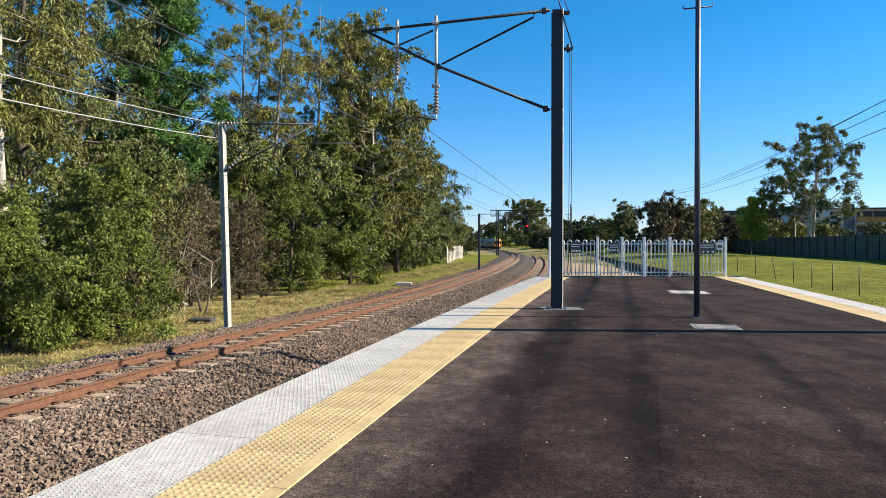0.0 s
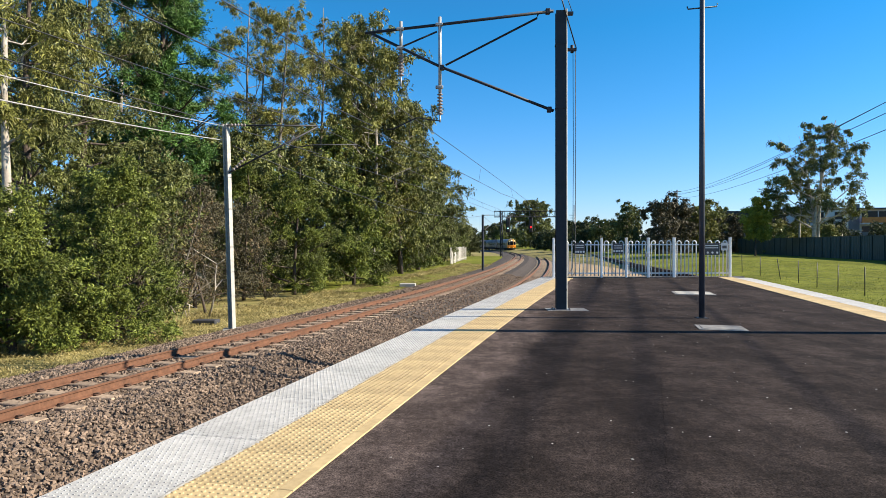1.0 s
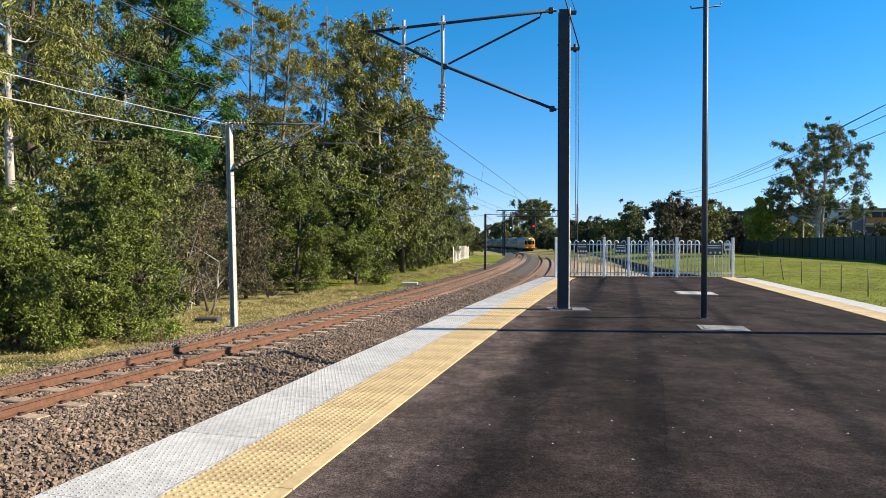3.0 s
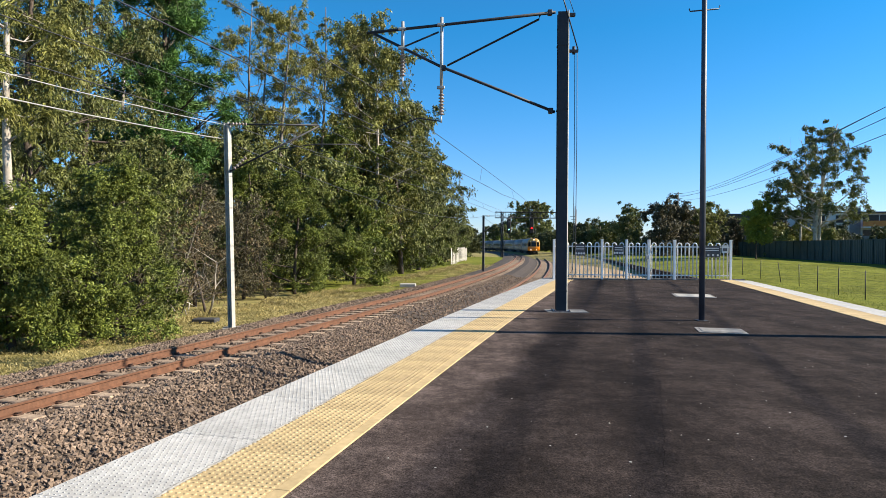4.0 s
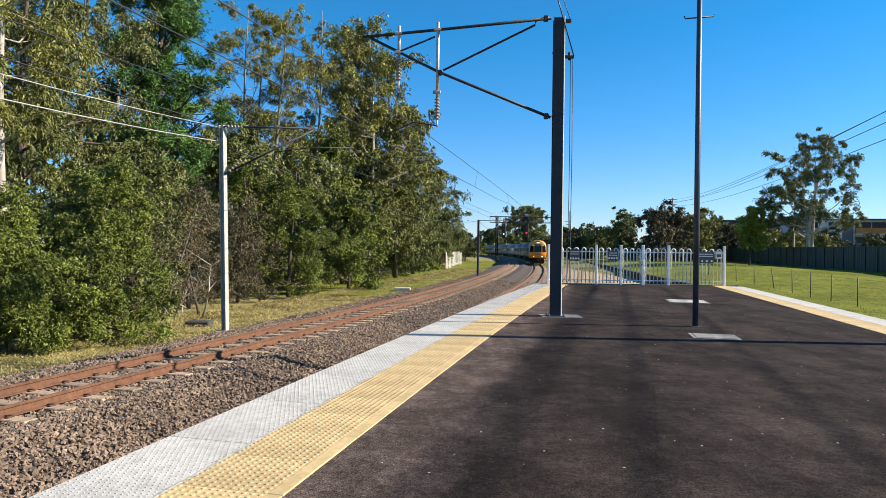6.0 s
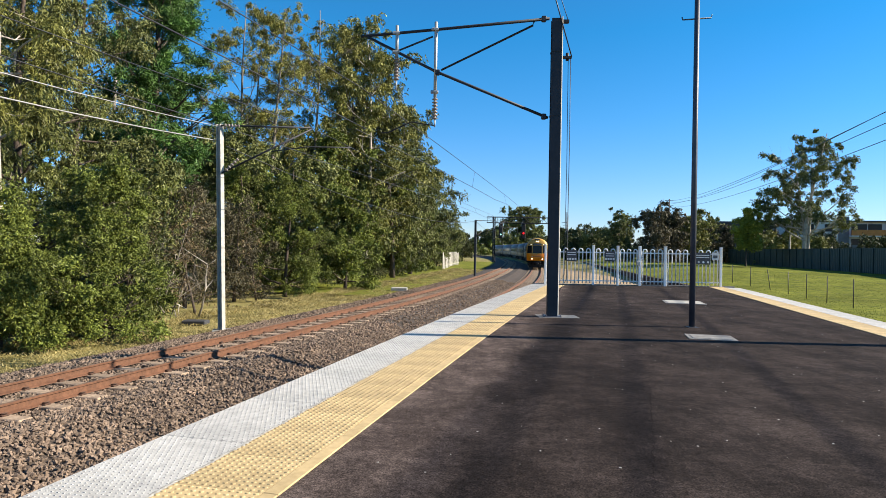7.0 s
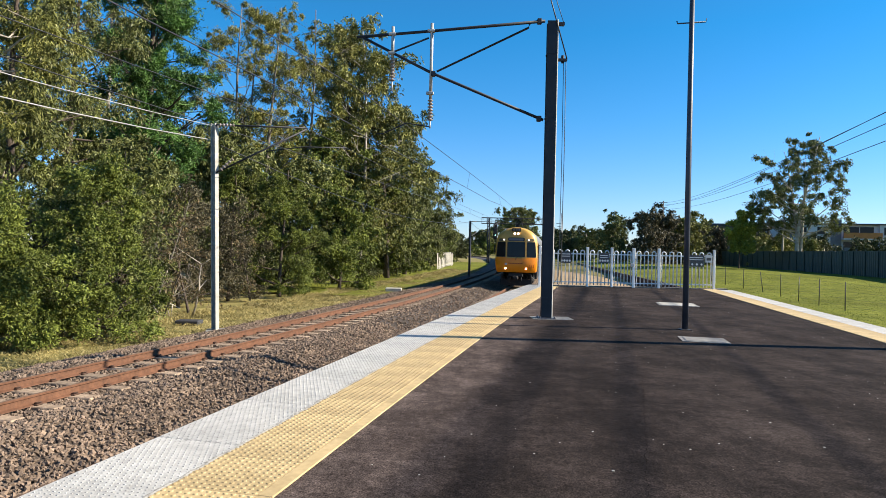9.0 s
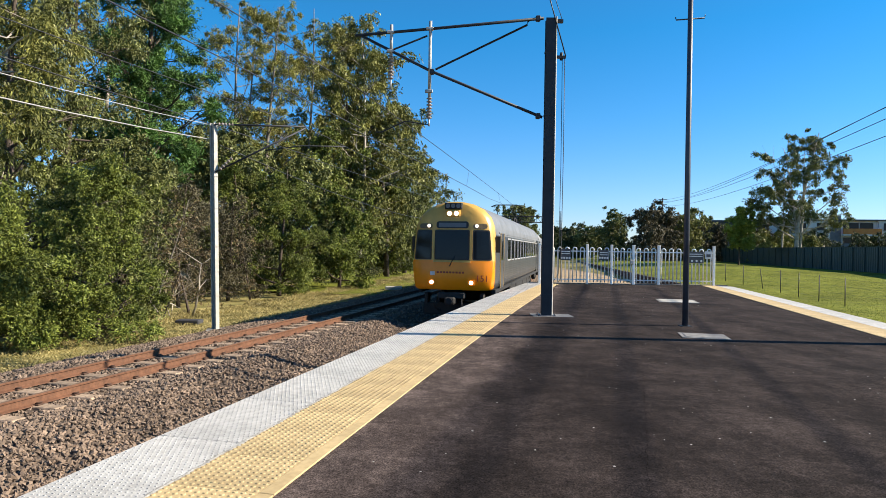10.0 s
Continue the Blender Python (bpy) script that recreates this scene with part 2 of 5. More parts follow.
ROOF_DARK = mat("dark_roof", (0.0312, 0.0312, 0.0356), (0.0534, 0.0534, 0.0579), 0.6, 0.6, 0, 0.1)
STAINLESS = mat("stainless_side", (0.125, 0.130, 0.138), (0.190, 0.196, 0.205), 0.6, 0.34, 0.8, 0.05, 0.08, 2.0)
ROOF_GREY = mat("grey_train_roof", (0.12, 0.125, 0.13), (0.18, 0.185, 0.19), 0.6, 0.6, 0.2, 0.05, 0.1, 2.0)
TRAIN_YELLOW = mat("orange_yellow_paint", (0.78, 0.225, 0.001), (0.86, 0.26, 0.0015), 0.5, 0.32, 0, 0.02, 0.06, 0.6)
TRAIN_OCHRE = mat("ochre_paint", (0.50, 0.285, 0.055), (0.58, 0.335, 0.075), 0.5, 0.38, 0, 0.02, 0.06, 0.6)
TRAIN_BROWN = mat("brown_lamp_panel", (0.10, 0.068, 0.030), (0.15, 0.105, 0.05), 0.3, 0.5)
TRAIN_RED = mat("red_print", (0.22, 0.020, 0.006), (0.28, 0.030, 0.010), 0.3, 0.4)
BLACK_STEEL = mat("black_underframe", (0.0089, 0.0089, 0.0089), (0.0249, 0.0231, 0.0214), 0.2, 0.8)
RUBBER = mat("black_rubber", (0.0107, 0.0107, 0.0116), (0.0178, 0.0178, 0.0178), 0.2, 0.6)
GLASS = mat("dark_glass", (0.00534, 0.00623, 0.0089), (0.0089, 0.0107, 0.0142), 1.0, 0.06, 0, 0, spec=0.24)
HEADLIGHT = glow_mat("headlight_glow", (1.0, 0.78, 0.54), 2.6)
SOFT_LAMP = glow_mat("lamp_glow", (1.0, 0.84, 0.62), 0.9)
RED_LAMP = glow_mat("red_signal_glow", (1.0, 0.01, 0.01), 1.6)
GREEN_LAMP = glow_mat("green_signal_glow", (0.35, 0.95, 0.80), 1.4)


# ---- building tools ----
def bm_box(bm, x0, x1, y0, y1, z0, z1, m=None, bevel=0.0):
    made = bmesh.ops.create_cube(bm, size=1.0)["verts"]
    for v in made:
        v.co = Vector(((x0 + x1) / 2 + v.co.x * (x1 - x0), (y0 + y1) / 2 + v.co.y * (y1 - y0), (z0 + z1) / 2 + v.co.z * (z1 - z0)))
    if bevel:
        edges = list({e for v in made for e in v.link_edges})
        res = bmesh.ops.bevel(bm, geom=edges, offset=bevel, segments=1, affect="EDGES", profile=0.7)
        made = list({v for f in res["faces"] for v in f.verts} | {v for v in made if v.is_valid})
    if m is not None:
        bmesh.ops.transform(bm, matrix=m, verts=made)
    return made


def bm_tube(bm, points, radii, sides=8, caps=True):
    """A round tube through points; radii one number or one for each point."""
    pts = [Vector(p) for p in points]
    if not hasattr(radii, "__len__"):
        radii = [radii] * len(pts)
    rings = []
    for i, p in enumerate(pts):
        d = (pts[min(i + 1, len(pts) - 1)] - pts[max(i - 1, 0)]).normalized()
        a = d.cross(Vector((0, 0, 1)) if abs(d.z) < 0.9 else Vector((1, 0, 0))).normalized()
        b = d.cross(a)
        rings.append([bm.verts.new(p + (a * math.cos(k * math.tau / sides) + b * math.sin(k * math.tau / sides)) * radii[i]) for k in range(sides)])
    for r0, r1 in zip(rings, rings[1:]):
        for k in range(sides):
            f = bm.faces.new((r0[k], r0[(k + 1) % sides], r1[(k + 1) % sides], r1[k]))
            f.smooth = sides > 4
    if caps:
        bm.faces.new(rings[0]), bm.faces.new(rings[-1][::-1])


def mesh_from(bm, name):
    bmesh.ops.recalc_face_normals(bm, faces=bm.faces)
    me = bpy.data.meshes.new(name)
    bm.to_mesh(me)
    bm.free()
    return me


def part(name, bm, material, parent=None, label=""):
    """Links a bmesh as one mesh object, under a thing where one is given."""
    me = mesh_from(bm, name)
    for one in material if isinstance(material, (list, tuple)) else [material]:
        me.materials.append(one)
    ob = new(name, me)
    ob.parent = parent
    return tagged(ob, label)


def thing(name, m, label, category, group="", kind=""):
    ob = new(name)
    ob.empty_display_size = 0.2
    ob.matrix_basis = m
    return tagged(ob, label, category, group, kind)


def box_part(name, dims, material, parent=None, m=None, bevel=0.0, label=""):
    bm = bmesh.new()
    bm_box(bm, *dims, m, bevel)
    return part(name, bm, material, parent, label)


def tube_part(name, points, radii, material, parent=None, sides=8, label=""):
    bm = bmesh.new()
    bm_tube(bm, points, radii, sides)
    return part(name, bm, material, parent, label)


def array_mesh(name, verts, faces, materials, smooth=False):
    """A mesh from arrays of vertices and equal-sided faces."""
    verts, faces = np.asarray(verts, dtype=np.float32), np.asarray(faces, dtype=np.int32)
    me = bpy.data.meshes.new(name)
    k = faces.shape[1]
    me.vertices.add(len(verts)), me.loops.add(faces.size), me.polygons.add(len(faces))
    me.vertices.foreach_set("co", verts.ravel())
    me.loops.foreach_set("vertex_index", faces.ravel())
    me.polygons.foreach_set("loop_start", np.arange(0, faces.size, k, dtype=np.int32))
    me.polygons.foreach_set("use_smooth", np.full(len(faces), smooth, dtype=bool))
    for one in materials:
        me.materials.append(one)
    me.update(calc_edges=True)
    return me


def sheet(name, xs_rows, material, label, category, kind="structure"):
    """A grid of points, row by row, as one surface."""
    a = np.asarray(xs_rows, dtype=float)
    r, c, _ = a.shape
    i = np.arange(r * c).reshape(r, c)
    faces = np.stack([i[:-1, :-1], i[:-1, 1:], i[1:, 1:], i[1:, :-1]], -1).reshape(-1, 4)
    return tagged(new(name, array_mesh(name, a.reshape(-1, 3), faces, [material])), label, category, "", kind)


# ---- lines of the plan ----
def smooth_line(points, step=1.0):
    """A smooth curve y -> x through plan points, as points step metres apart."""
    p = np.asarray(points, dtype=float)
    y = np.arange(p[0, 1], p[-1, 1] + 0.01, 0.5)
    x = np.interp(y, p[:, 1], p[:, 0])
    for _ in range(5):
        k = np.ones(25) / 25
        pad = np.concatenate([2 * x[0] - x[12:0:-1], x, 2 * x[-1] - x[-2:-14:-1]])
        x = np.convolve(pad, k, "valid")
    s = np.concatenate([[0], np.cumsum(np.hypot(np.diff(x), np.diff(y)))])
    q = np.arange(0, s[-1], step)
    return np.stack([np.interp(q, s, x), np.interp(q, s, y)], -1)


def offset(line, d):
    """The line moved d metres to its right."""
    g = np.gradient(line, axis=0)
    g /= np.linalg.norm(g, axis=1)[:, None]
    return line + np.stack([g[:, 1], -g[:, 0]], -1) * d


NEAR_TRACK = smooth_line([(-16.6, -45), (-8.9, -15), (-5.0, 0.0), (-4.05, 3.8), (-1.98, 11.5), (0.64, 20.5), (3.0, 30.7), (5.25, 40.3), (7.55, 51.8), (9.95, 65), (13.7, 88), (18.5, 126), (21.0, 165), (21.6, 190), (20.9, 215), (14.8, 275), (5, 330), (-10, 390)])
FAR_TRACK = offset(NEAR_TRACK, -4.02)
Z_NEAR, Z_FAR = -1.05, -0.90


# ---- ground ----
def ground_z(x, y):
    """Height of the ground: flat beside the line, rising softly over the mown field."""
    z = -1.35 if x < 17.5 else -1.0 + 0.70 * min(1, max(0, (y - 28) / 26)) * min(1, max(0, (x - 17) / 12))
    return z


def ground_sheet():
    xs = [-1600, -700, -300, -150] + list(range(-80, 12, 4)) + list(range(12, 82, 2)) + [100, 150, 300, 700, 1600]
    ys = [-1000, -300, -100, -50] + list(range(-30, 130, 4)) + [140, 160, 200, 300, 500, 900, 1800, 3500]
    return sheet("ground", [[(x, y, ground_z(x, y)) for x in xs] for y in ys], GRASS_SOIL, "patchy dry yellow-green grass beside the railway", "ground")


ground_sheet()
FX, FY = [12.4] + list(range(13, 82, 2)) + [100, 150, 250, 400], [-40, -20, -5] + list(range(0, 130, 3)) + [150, 200, 300, 500]


def field_point(x, y):
    u = x + 0.155 * (min(max(y, 0), 110) - 20) * max(0, 1 - (x - 12.4) / 60)
    return (u, y, max(ground_z(u, y), -1.0) + 0.04)


sheet("mown_field", [[field_point(x, y) for x in FX] for y in FY], FIELD_GRASS, "bright green mown grass field", "grass")

# ---- platform ----
EDGE = np.polyfit([-6, 3.48, 4.6, 5.71, 7.58, 9.73, 13.14, 18, 26.3], [-4.53, -2.285, -2.02, -1.725, -1.26, -0.73, 0.185, 1.50, 3.90], 3)
P_END, P_BACK = 26.45, -14.0


def edge_x(y):
    return float(np.polyval(EDGE, y)) if y > -6 else float(np.polyval(EDGE, -6)) + (y + 6) * 0.24


def right_edge_x(y):
    return 12.42 - 0.228 * (26.3 - y)


W_WHITE, W_TILE, W_RIM = 0.665, 0.575, 0.095
EDGE_LINE = np.array([(edge_x(y), y) for y in np.arange(P_BACK, P_END + 0.01, 0.25)])
LINES = [offset(EDGE_LINE, d) for d in (0.0, W_WHITE, W_WHITE + W_TILE + W_RIM)]
R_EDGE = np.array([(right_edge_x(y), y) for y in np.arange(P_BACK, P_END + 0.01, 0.25)])
R_LINES = [offset(R_EDGE, -d) for d in (0.0, 0.55, 1.12)]


def platform():
    rows = []
    for a, b in zip(LINES[2], R_LINES[2]):
        rows.append([(a[0] + (b[0] - a[0]) * k / 24, a[1] + (b[1] - a[1]) * k / 24, 0.0) for k in range(25)])
    top = sheet("platform", rows, ASPHALT, "dark brown-black asphalt railway platform surface with worn patches", "platform")
    for name, line, way in (("platform_wall", LINES[0], 1), ("platform_wall", R_LINES[0], -1)):
        bm = bmesh.new()
        inner = offset(line, way * 0.9)
        for (x0, y0), (x1, y1), (u0, v0), (u1, v1) in zip(line[:-1], line[1:], inner[:-1], inner[1:]):
            a = [bm.verts.new(p) for p in ((x0 + way * 0.05, y0, -1.6), (x1 + way * 0.05, y1, -1.6), (x1 + way * 0.05, y1, -0.10), (x0 + way * 0.05, y0, -0.10))]
            bm.faces.new(a)
            a = [bm.verts.new(p) for p in ((x0, y0, -0.10), (x1, y1, -0.10), (x1, y1, -0.012), (x0, y0, -0.012))]
            bm.faces.new(a)
            a = [bm.verts.new(p) for p in ((x0, y0, -0.012), (x1, y1, -0.012), (u1, v1, -0.012), (u0, v0, -0.012))]
            bm.faces.new(a)
        if way == 1:
            # dark strip painted for the shadow gap and rust under the coping
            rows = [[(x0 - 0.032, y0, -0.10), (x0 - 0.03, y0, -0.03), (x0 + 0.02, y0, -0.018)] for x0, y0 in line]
            sheet("edge_band", rows, SHADE_BROWN, "dark band under the white platform edge, painted for shadow and rust", "edge band")
        tagged(part(name, bm, CONCRETE), "grey concrete platform edge wall", "platform wall", "", "structure")
    box_part("platform_end_wall", (4.0, 12.4, P_END - 0.02, P_END + 0.16, -1.6, 0.03), CONCRETE)
    tagged(bpy.data.objects["platform_end_wall"], "concrete kerb that closes the platform end", "kerb", "", "structure")
    return top


PLATFORM = platform()


def along(line):
    """Distances along a line, and a function that gives the place and the heading at a distance."""
    s = np.concatenate([[0], np.cumsum(np.linalg.norm(np.diff(line, axis=0), axis=1))])

    def at(q):
        x, y = np.interp(q, s, line[:, 0]), np.interp(q, s, line[:, 1])
        x1, y1 = np.interp(q + 0.2, s, line[:, 0]), np.interp(q + 0.2, s, line[:, 1])
        x0, y0 = np.interp(q - 0.2, s, line[:, 0]), np.interp(q - 0.2, s, line[:, 1])
        return x, y, math.degrees(math.atan2(-(x1 - x0), y1 - y0))
    return s[-1], at


def strip_slabs():
    """White coping slabs and yellow tactile tiles along both edges, each a piece of its own."""
    sv, sf = [], []

    def slab_box(x0, x1, y0, y1, z0, z1, k=0.0):
        b = len(sv)
        sv.extend([(x0, y0, z0), (x1, y0, z0), (x1, y1, z0), (x0, y1, z0), (x0 + k, y0 + k, z1), (x1 - k, y0 + k, z1), (x1 - k, y1 - k, z1), (x0 + k, y1 - k, z1)])
        sf.extend([(b + 4, b + 5, b + 6, b + 7), (b, b + 1, b + 5, b + 4), (b + 1, b + 2, b + 6, b + 5), (b + 2, b + 3, b + 7, b + 6), (b + 3, b, b + 4, b + 7)])
    slab_box(0.0, W_WHITE - 0.002, 0.001, 1.199, -0.014, 0.008, 0.002)
    for i in range(16):
        for j in range(30):
            x, y = 0.025 + i * 0.0395 + (0.02 if j % 2 else 0.0), 0.020 + j * 0.0400
            slab_box(x - 0.0075, x + 0.0075, y - 0.005, y + 0.005, 0.007, 0.0118, 0.0025)
    slab = array_mesh("white_slab", sv, sf, [WHITE_PAINT])
    # low studs in rows on a thin tile
    n = 11
    pitch = W_TILE / n
    verts, faces = [], []

    def quad_box(x0, x1, y0, y1, z0, z1):
        b = len(verts)
        verts.extend([(x0, y0, z0), (x1, y0, z0), (x1, y1, z0), (x0, y1, z0), (x0, y0, z1), (x1, y0, z1), (x1, y1, z1), (x0, y1, z1)])
        faces.extend([(b + 4, b + 5, b + 6, b + 7), (b, b + 1, b + 5, b + 4), (b + 1, b + 2, b + 6, b + 5), (b + 2, b + 3, b + 7, b + 6), (b + 3, b, b + 4, b + 7)])
    quad_box(0.003, W_TILE - 0.001, 0.002, W_TILE - 0.002, -0.03, 0.008)
    for i in range(n):
        for j in range(n):
            x, y = (i + 0.5) * pitch, (j + 0.5) * pitch
            b = len(verts)
            for r, z in ((0.0165, 0.007), (0.010, 0.0135)):
                verts.extend([(x + r * math.cos(k * math.tau / 8 + 0.39), y + r * math.sin(k * math.tau / 8 + 0.39), z) for k in range(8)])
            for k in range(8):
                faces.append((b + k, b + (k + 1) % 8, b + 8 + (k + 1) % 8, b + 8 + k))
            faces.append((b + 8, b + 9, b + 10, b + 11)), faces.append((b + 8, b + 11, b + 12, b + 15)), faces.append((b + 12, b + 13, b + 14, b + 15))
    tile = array_mesh("tactile_tile", verts, faces, [YELLOW_TILE])
    bm = bmesh.new()
    bm_box(bm, 0.002, W_RIM, 0.001, W_TILE * 2 - 0.003, -0.03, 0.010, bevel=0.003)
    rim = mesh_from(bm, "tile_rim")
    bm = bmesh.new()
    bm_box(bm, 0.003, W_TILE - 0.001, 0.002, W_TILE - 0.002, -0.03, 0.010)
    plain = mesh_from(bm, "plain_tile")
    plain.materials.append(YELLOW_TILE)
    rim.materials.append(YELLOW_TILE)
    for line, mesh, name, step, back in ((LINES[0], slab, "white_slab", 1.2, -15), (LINES[1], tile, "tactile_tile", W_TILE, -1.5), (offset(LINES[1], W_TILE), rim, "tile_rim", W_TILE * 2, -15)):
        total, at = along(line)
        q = 0.0
        while q < total - step * 0.5:
            x, y, h = at(q)
            if y > back or name == "tactile_tile":
                ob = new(name, mesh if y > back else plain)
                ob.parent = PLATFORM
                ob.matrix_basis = pose(x, y, random.uniform(-0.0008, 0.0008), 0, 0, h)
            q += step
    bm = bmesh.new()
    bm_box(bm, -0.549, 0.0, 0.003, 1.197, -0.05, 0.008, bevel=0.006)
    slab2 = mesh_from(bm, "white_slab_narrow")
    slab2.materials.append(WHITE_PAINT)
    bm = bmesh.new()
    bm_box(bm, -0.568, 0.0, 0.003, 0.597, -0.03, 0.008, bevel=0.004)
    tile2 = mesh_from(bm, "yellow_slab")
    tile2.materials.append(YELLOW_TILE)
    for line, mesh, name, step in ((R_LINES[0], slab2, "white_slab", 1.2), (R_LINES[1], tile2, "tactile_tile", 0.6)):
        total, at = along(line)
        q = 0.0
        while q < total - step * 0.5:
            x, y, h = at(q)
            if y > -15:
                ob = new(name, mesh)
                ob.parent = PLATFORM
                ob.matrix_basis = pose(x, y, 0, 0, 0, h)
            q += step


strip_slabs()


def edge_mortar():
    """A ragged line of worn mortar between the white slabs and the tiles."""
    rng = np.random.default_rng(52)
    fine = np.stack([np.interp(np.arange(0, len(LINES[1]) - 1, 0.1), np.arange(len(LINES[1])), LINES[1][:, j]) for j in (0, 1)], -1)
    wob = np.convolve(rng.normal(0, 1, len(fine) + 4), np.ones(5) / 5, "valid") * 0.016
    rows = [[(x + a - 0.012 - q, y, 0.0092), (x + a, y, 0.0125), (x + a + 0.010 + r, y, 0.0092)] for (x, y), a, q, r in zip(fine, wob, np.abs(rng.normal(0, 0.006, len(fine))), np.abs(rng.normal(0, 0.006, len(fine))))]
    sheet("edge_mortar", rows, MORTAR, "ragged worn mortar line beside the tactile tiles", "mortar")


edge_mortar()


# ---- tracks ----
def bed_z(d):
    """Height of the ballast at d metres to the right of the near track's centre."""
    return float(np.interp(d, [-7.3, -6.1, -5.45, -5.0, -3.0, -2.55, -2.2, -1.55, -1.1, 1.2, 1.5, 2.4], [-1.33, -1.14, -1.07, -1.095, -1.095, -1.03, -0.99, -1.18, -1.23, -1.23, -1.25, -1.33]))


BED_D = [-7.3, -6.6, -6.1, -5.45, -5.0, -4.0, -3.0, -2.55, -2.2, -1.55, -1.1, 0, 1.2, 1.45, 2.4]


def ballast():
    sub = NEAR_TRACK[::2]
    sides = [offset(sub, d) for d in BED_D]
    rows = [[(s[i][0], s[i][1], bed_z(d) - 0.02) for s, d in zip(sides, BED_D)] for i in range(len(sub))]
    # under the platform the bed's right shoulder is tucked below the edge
    sheet("ballast_bed", rows, BALLAST_BED, "grey-brown crushed stone ballast bed under the tracks, darkened for shade below the train", "ballast")
    rng = np.random.default_rng(4)
    total, _ = along(NEAR_TRACK)
    s = np.concatenate([[0], np.cumsum(np.linalg.norm(np.diff(NEAR_TRACK, axis=0), axis=1))])
    g = np.gradient(NEAR_TRACK, axis=0)
    g /= np.linalg.norm(g, axis=1)[:, None]
    all_v, all_f, base = [], [], 0
    block = np.array([(0.15, 0.1, -1), (1.05, 0.2, 0.15), (-0.1, 1.05, -0.1), (-1.05, -0.15, 0.1), (0.2, -1.05, -0.15), (-0.15, 0.1, 0.95)], float)
    block_f = np.array([(0, 2, 1), (0, 3, 2), (0, 4, 3), (0, 1, 4), (5, 1, 2), (5, 2, 3), (5, 3, 4), (5, 4, 1)])
    s_of = lambda y: float(np.interp(y, NEAR_TRACK[:, 1], s))
    for y0, y1, d0, d1, per, r0, r1 in ((1.5, 10, -6.6, -0.7, 640, 0.018, 0.034), (10, 20, -6.9, -0.7, 340, 0.021, 0.039), (20, 50, -7.0, 1.3, 60, 0.030, 0.050)):
        a, b = s_of(y0), s_of(y1)
        n = int((b - a) * (d1 - d0) * per)
        q, d = rng.uniform(a, b, n), rng.uniform(d0, d1, n)
        keep = ~((np.abs(d + 4.02) < 0.62) & (rng.random(n) < 0.1))
        q, d = q[keep], d[keep]
        n = len(q)
        c = np.stack([np.interp(q, s, NEAR_TRACK[:, 0]) + np.interp(q, s, g[:, 1]) * d, np.interp(q, s, NEAR_TRACK[:, 1]) - np.interp(q, s, g[:, 0]) * d,
                      np.array([bed_z(k) for k in d]) + rng.uniform(-0.02, 0.014, n)], -1)
        r = rng.uniform(r0, r1, (n, 1, 1)) * rng.uniform(0.65, 1.35, (n, 1, 3))
        v = block[None] * rng.uniform(0.8, 1.25, (n, 6, 1)) + rng.normal(0, 0.18, (n, 6, 3))
        v = v * r
        ang = rng.uniform(0, math.tau, n)
        tilt = rng.uniform(-1.2, 1.2, n)
        ca, sa, ct, st = np.cos(ang)[:, None], np.sin(ang)[:, None], np.cos(tilt)[:, None], np.sin(tilt)[:, None]
        x, y, z = v[..., 0], v[..., 1], v[..., 2]
        y, z = y * ct - z * st, y * st + z * ct
        x, y = x * ca - y * sa, x * sa + y * ca
        v = np.stack([x, y, z], -1) + c[:, None]
        all_v.append(v.reshape(-1, 3))
        all_f.append((block_f[None] + 6 * np.arange(n)[:, None, None]).reshape(-1, 3) + base)
        base += 6 * n
    me = array_mesh("ballast_stones", np.concatenate(all_v), np.concatenate(all_f), [BALLAST])
    tagged(new("ballast_stones", me), "loose angular grey-brown ballast stones along the track", "ballast", "", "stuff")


ballast()
RAIL_SHAPE = [(-0.068, -0.158), (-0.065, -0.145), (-0.012, -0.130), (-0.010, -0.040), (-0.034, -0.032), (-0.035, -0.006), (-0.026, 0.0), (0.026, 0.0), (0.035, -0.006), (0.034, -0.032), (0.010, -0.040), (0.012, -0.130), (0.065, -0.145), (0.068, -0.158)]


def rail(line, d, z, label):
    pts = offset(line, d)
    right = offset(line, d + 1.0) - pts
    n, k = len(pts), len(RAIL_SHAPE)
    verts = np.array([[(p[0] + r[0] * u, p[1] + r[1] * u, z + w) for u, w in RAIL_SHAPE] for p, r in zip(pts, right)]).reshape(-1, 3)
    i = np.arange(n * k).reshape(n, k)
    faces = np.stack([i[:-1, :-1], i[1:, :-1], i[1:, 1:], i[:-1, 1:]], -1)
    me = array_mesh("rail", verts, faces.reshape(-1, 4), [RUST, RAIL_TOP])
    idx = np.zeros((n - 1, k - 1), dtype=np.int32)
    idx[:, 6] = 1
    me.polygons.foreach_set("material_index", idx.ravel())
    return tagged(new("rail", me), label, "rail", "rails", "structure")


for line, z, label in ((FAR_TRACK, Z_FAR, "rust-brown steel rail on concrete sleepers"), (NEAR_TRACK, Z_NEAR, "worn steel rail of the platform track")):
    for d in (-0.568, 0.568):
        rail(line, d, z, label)


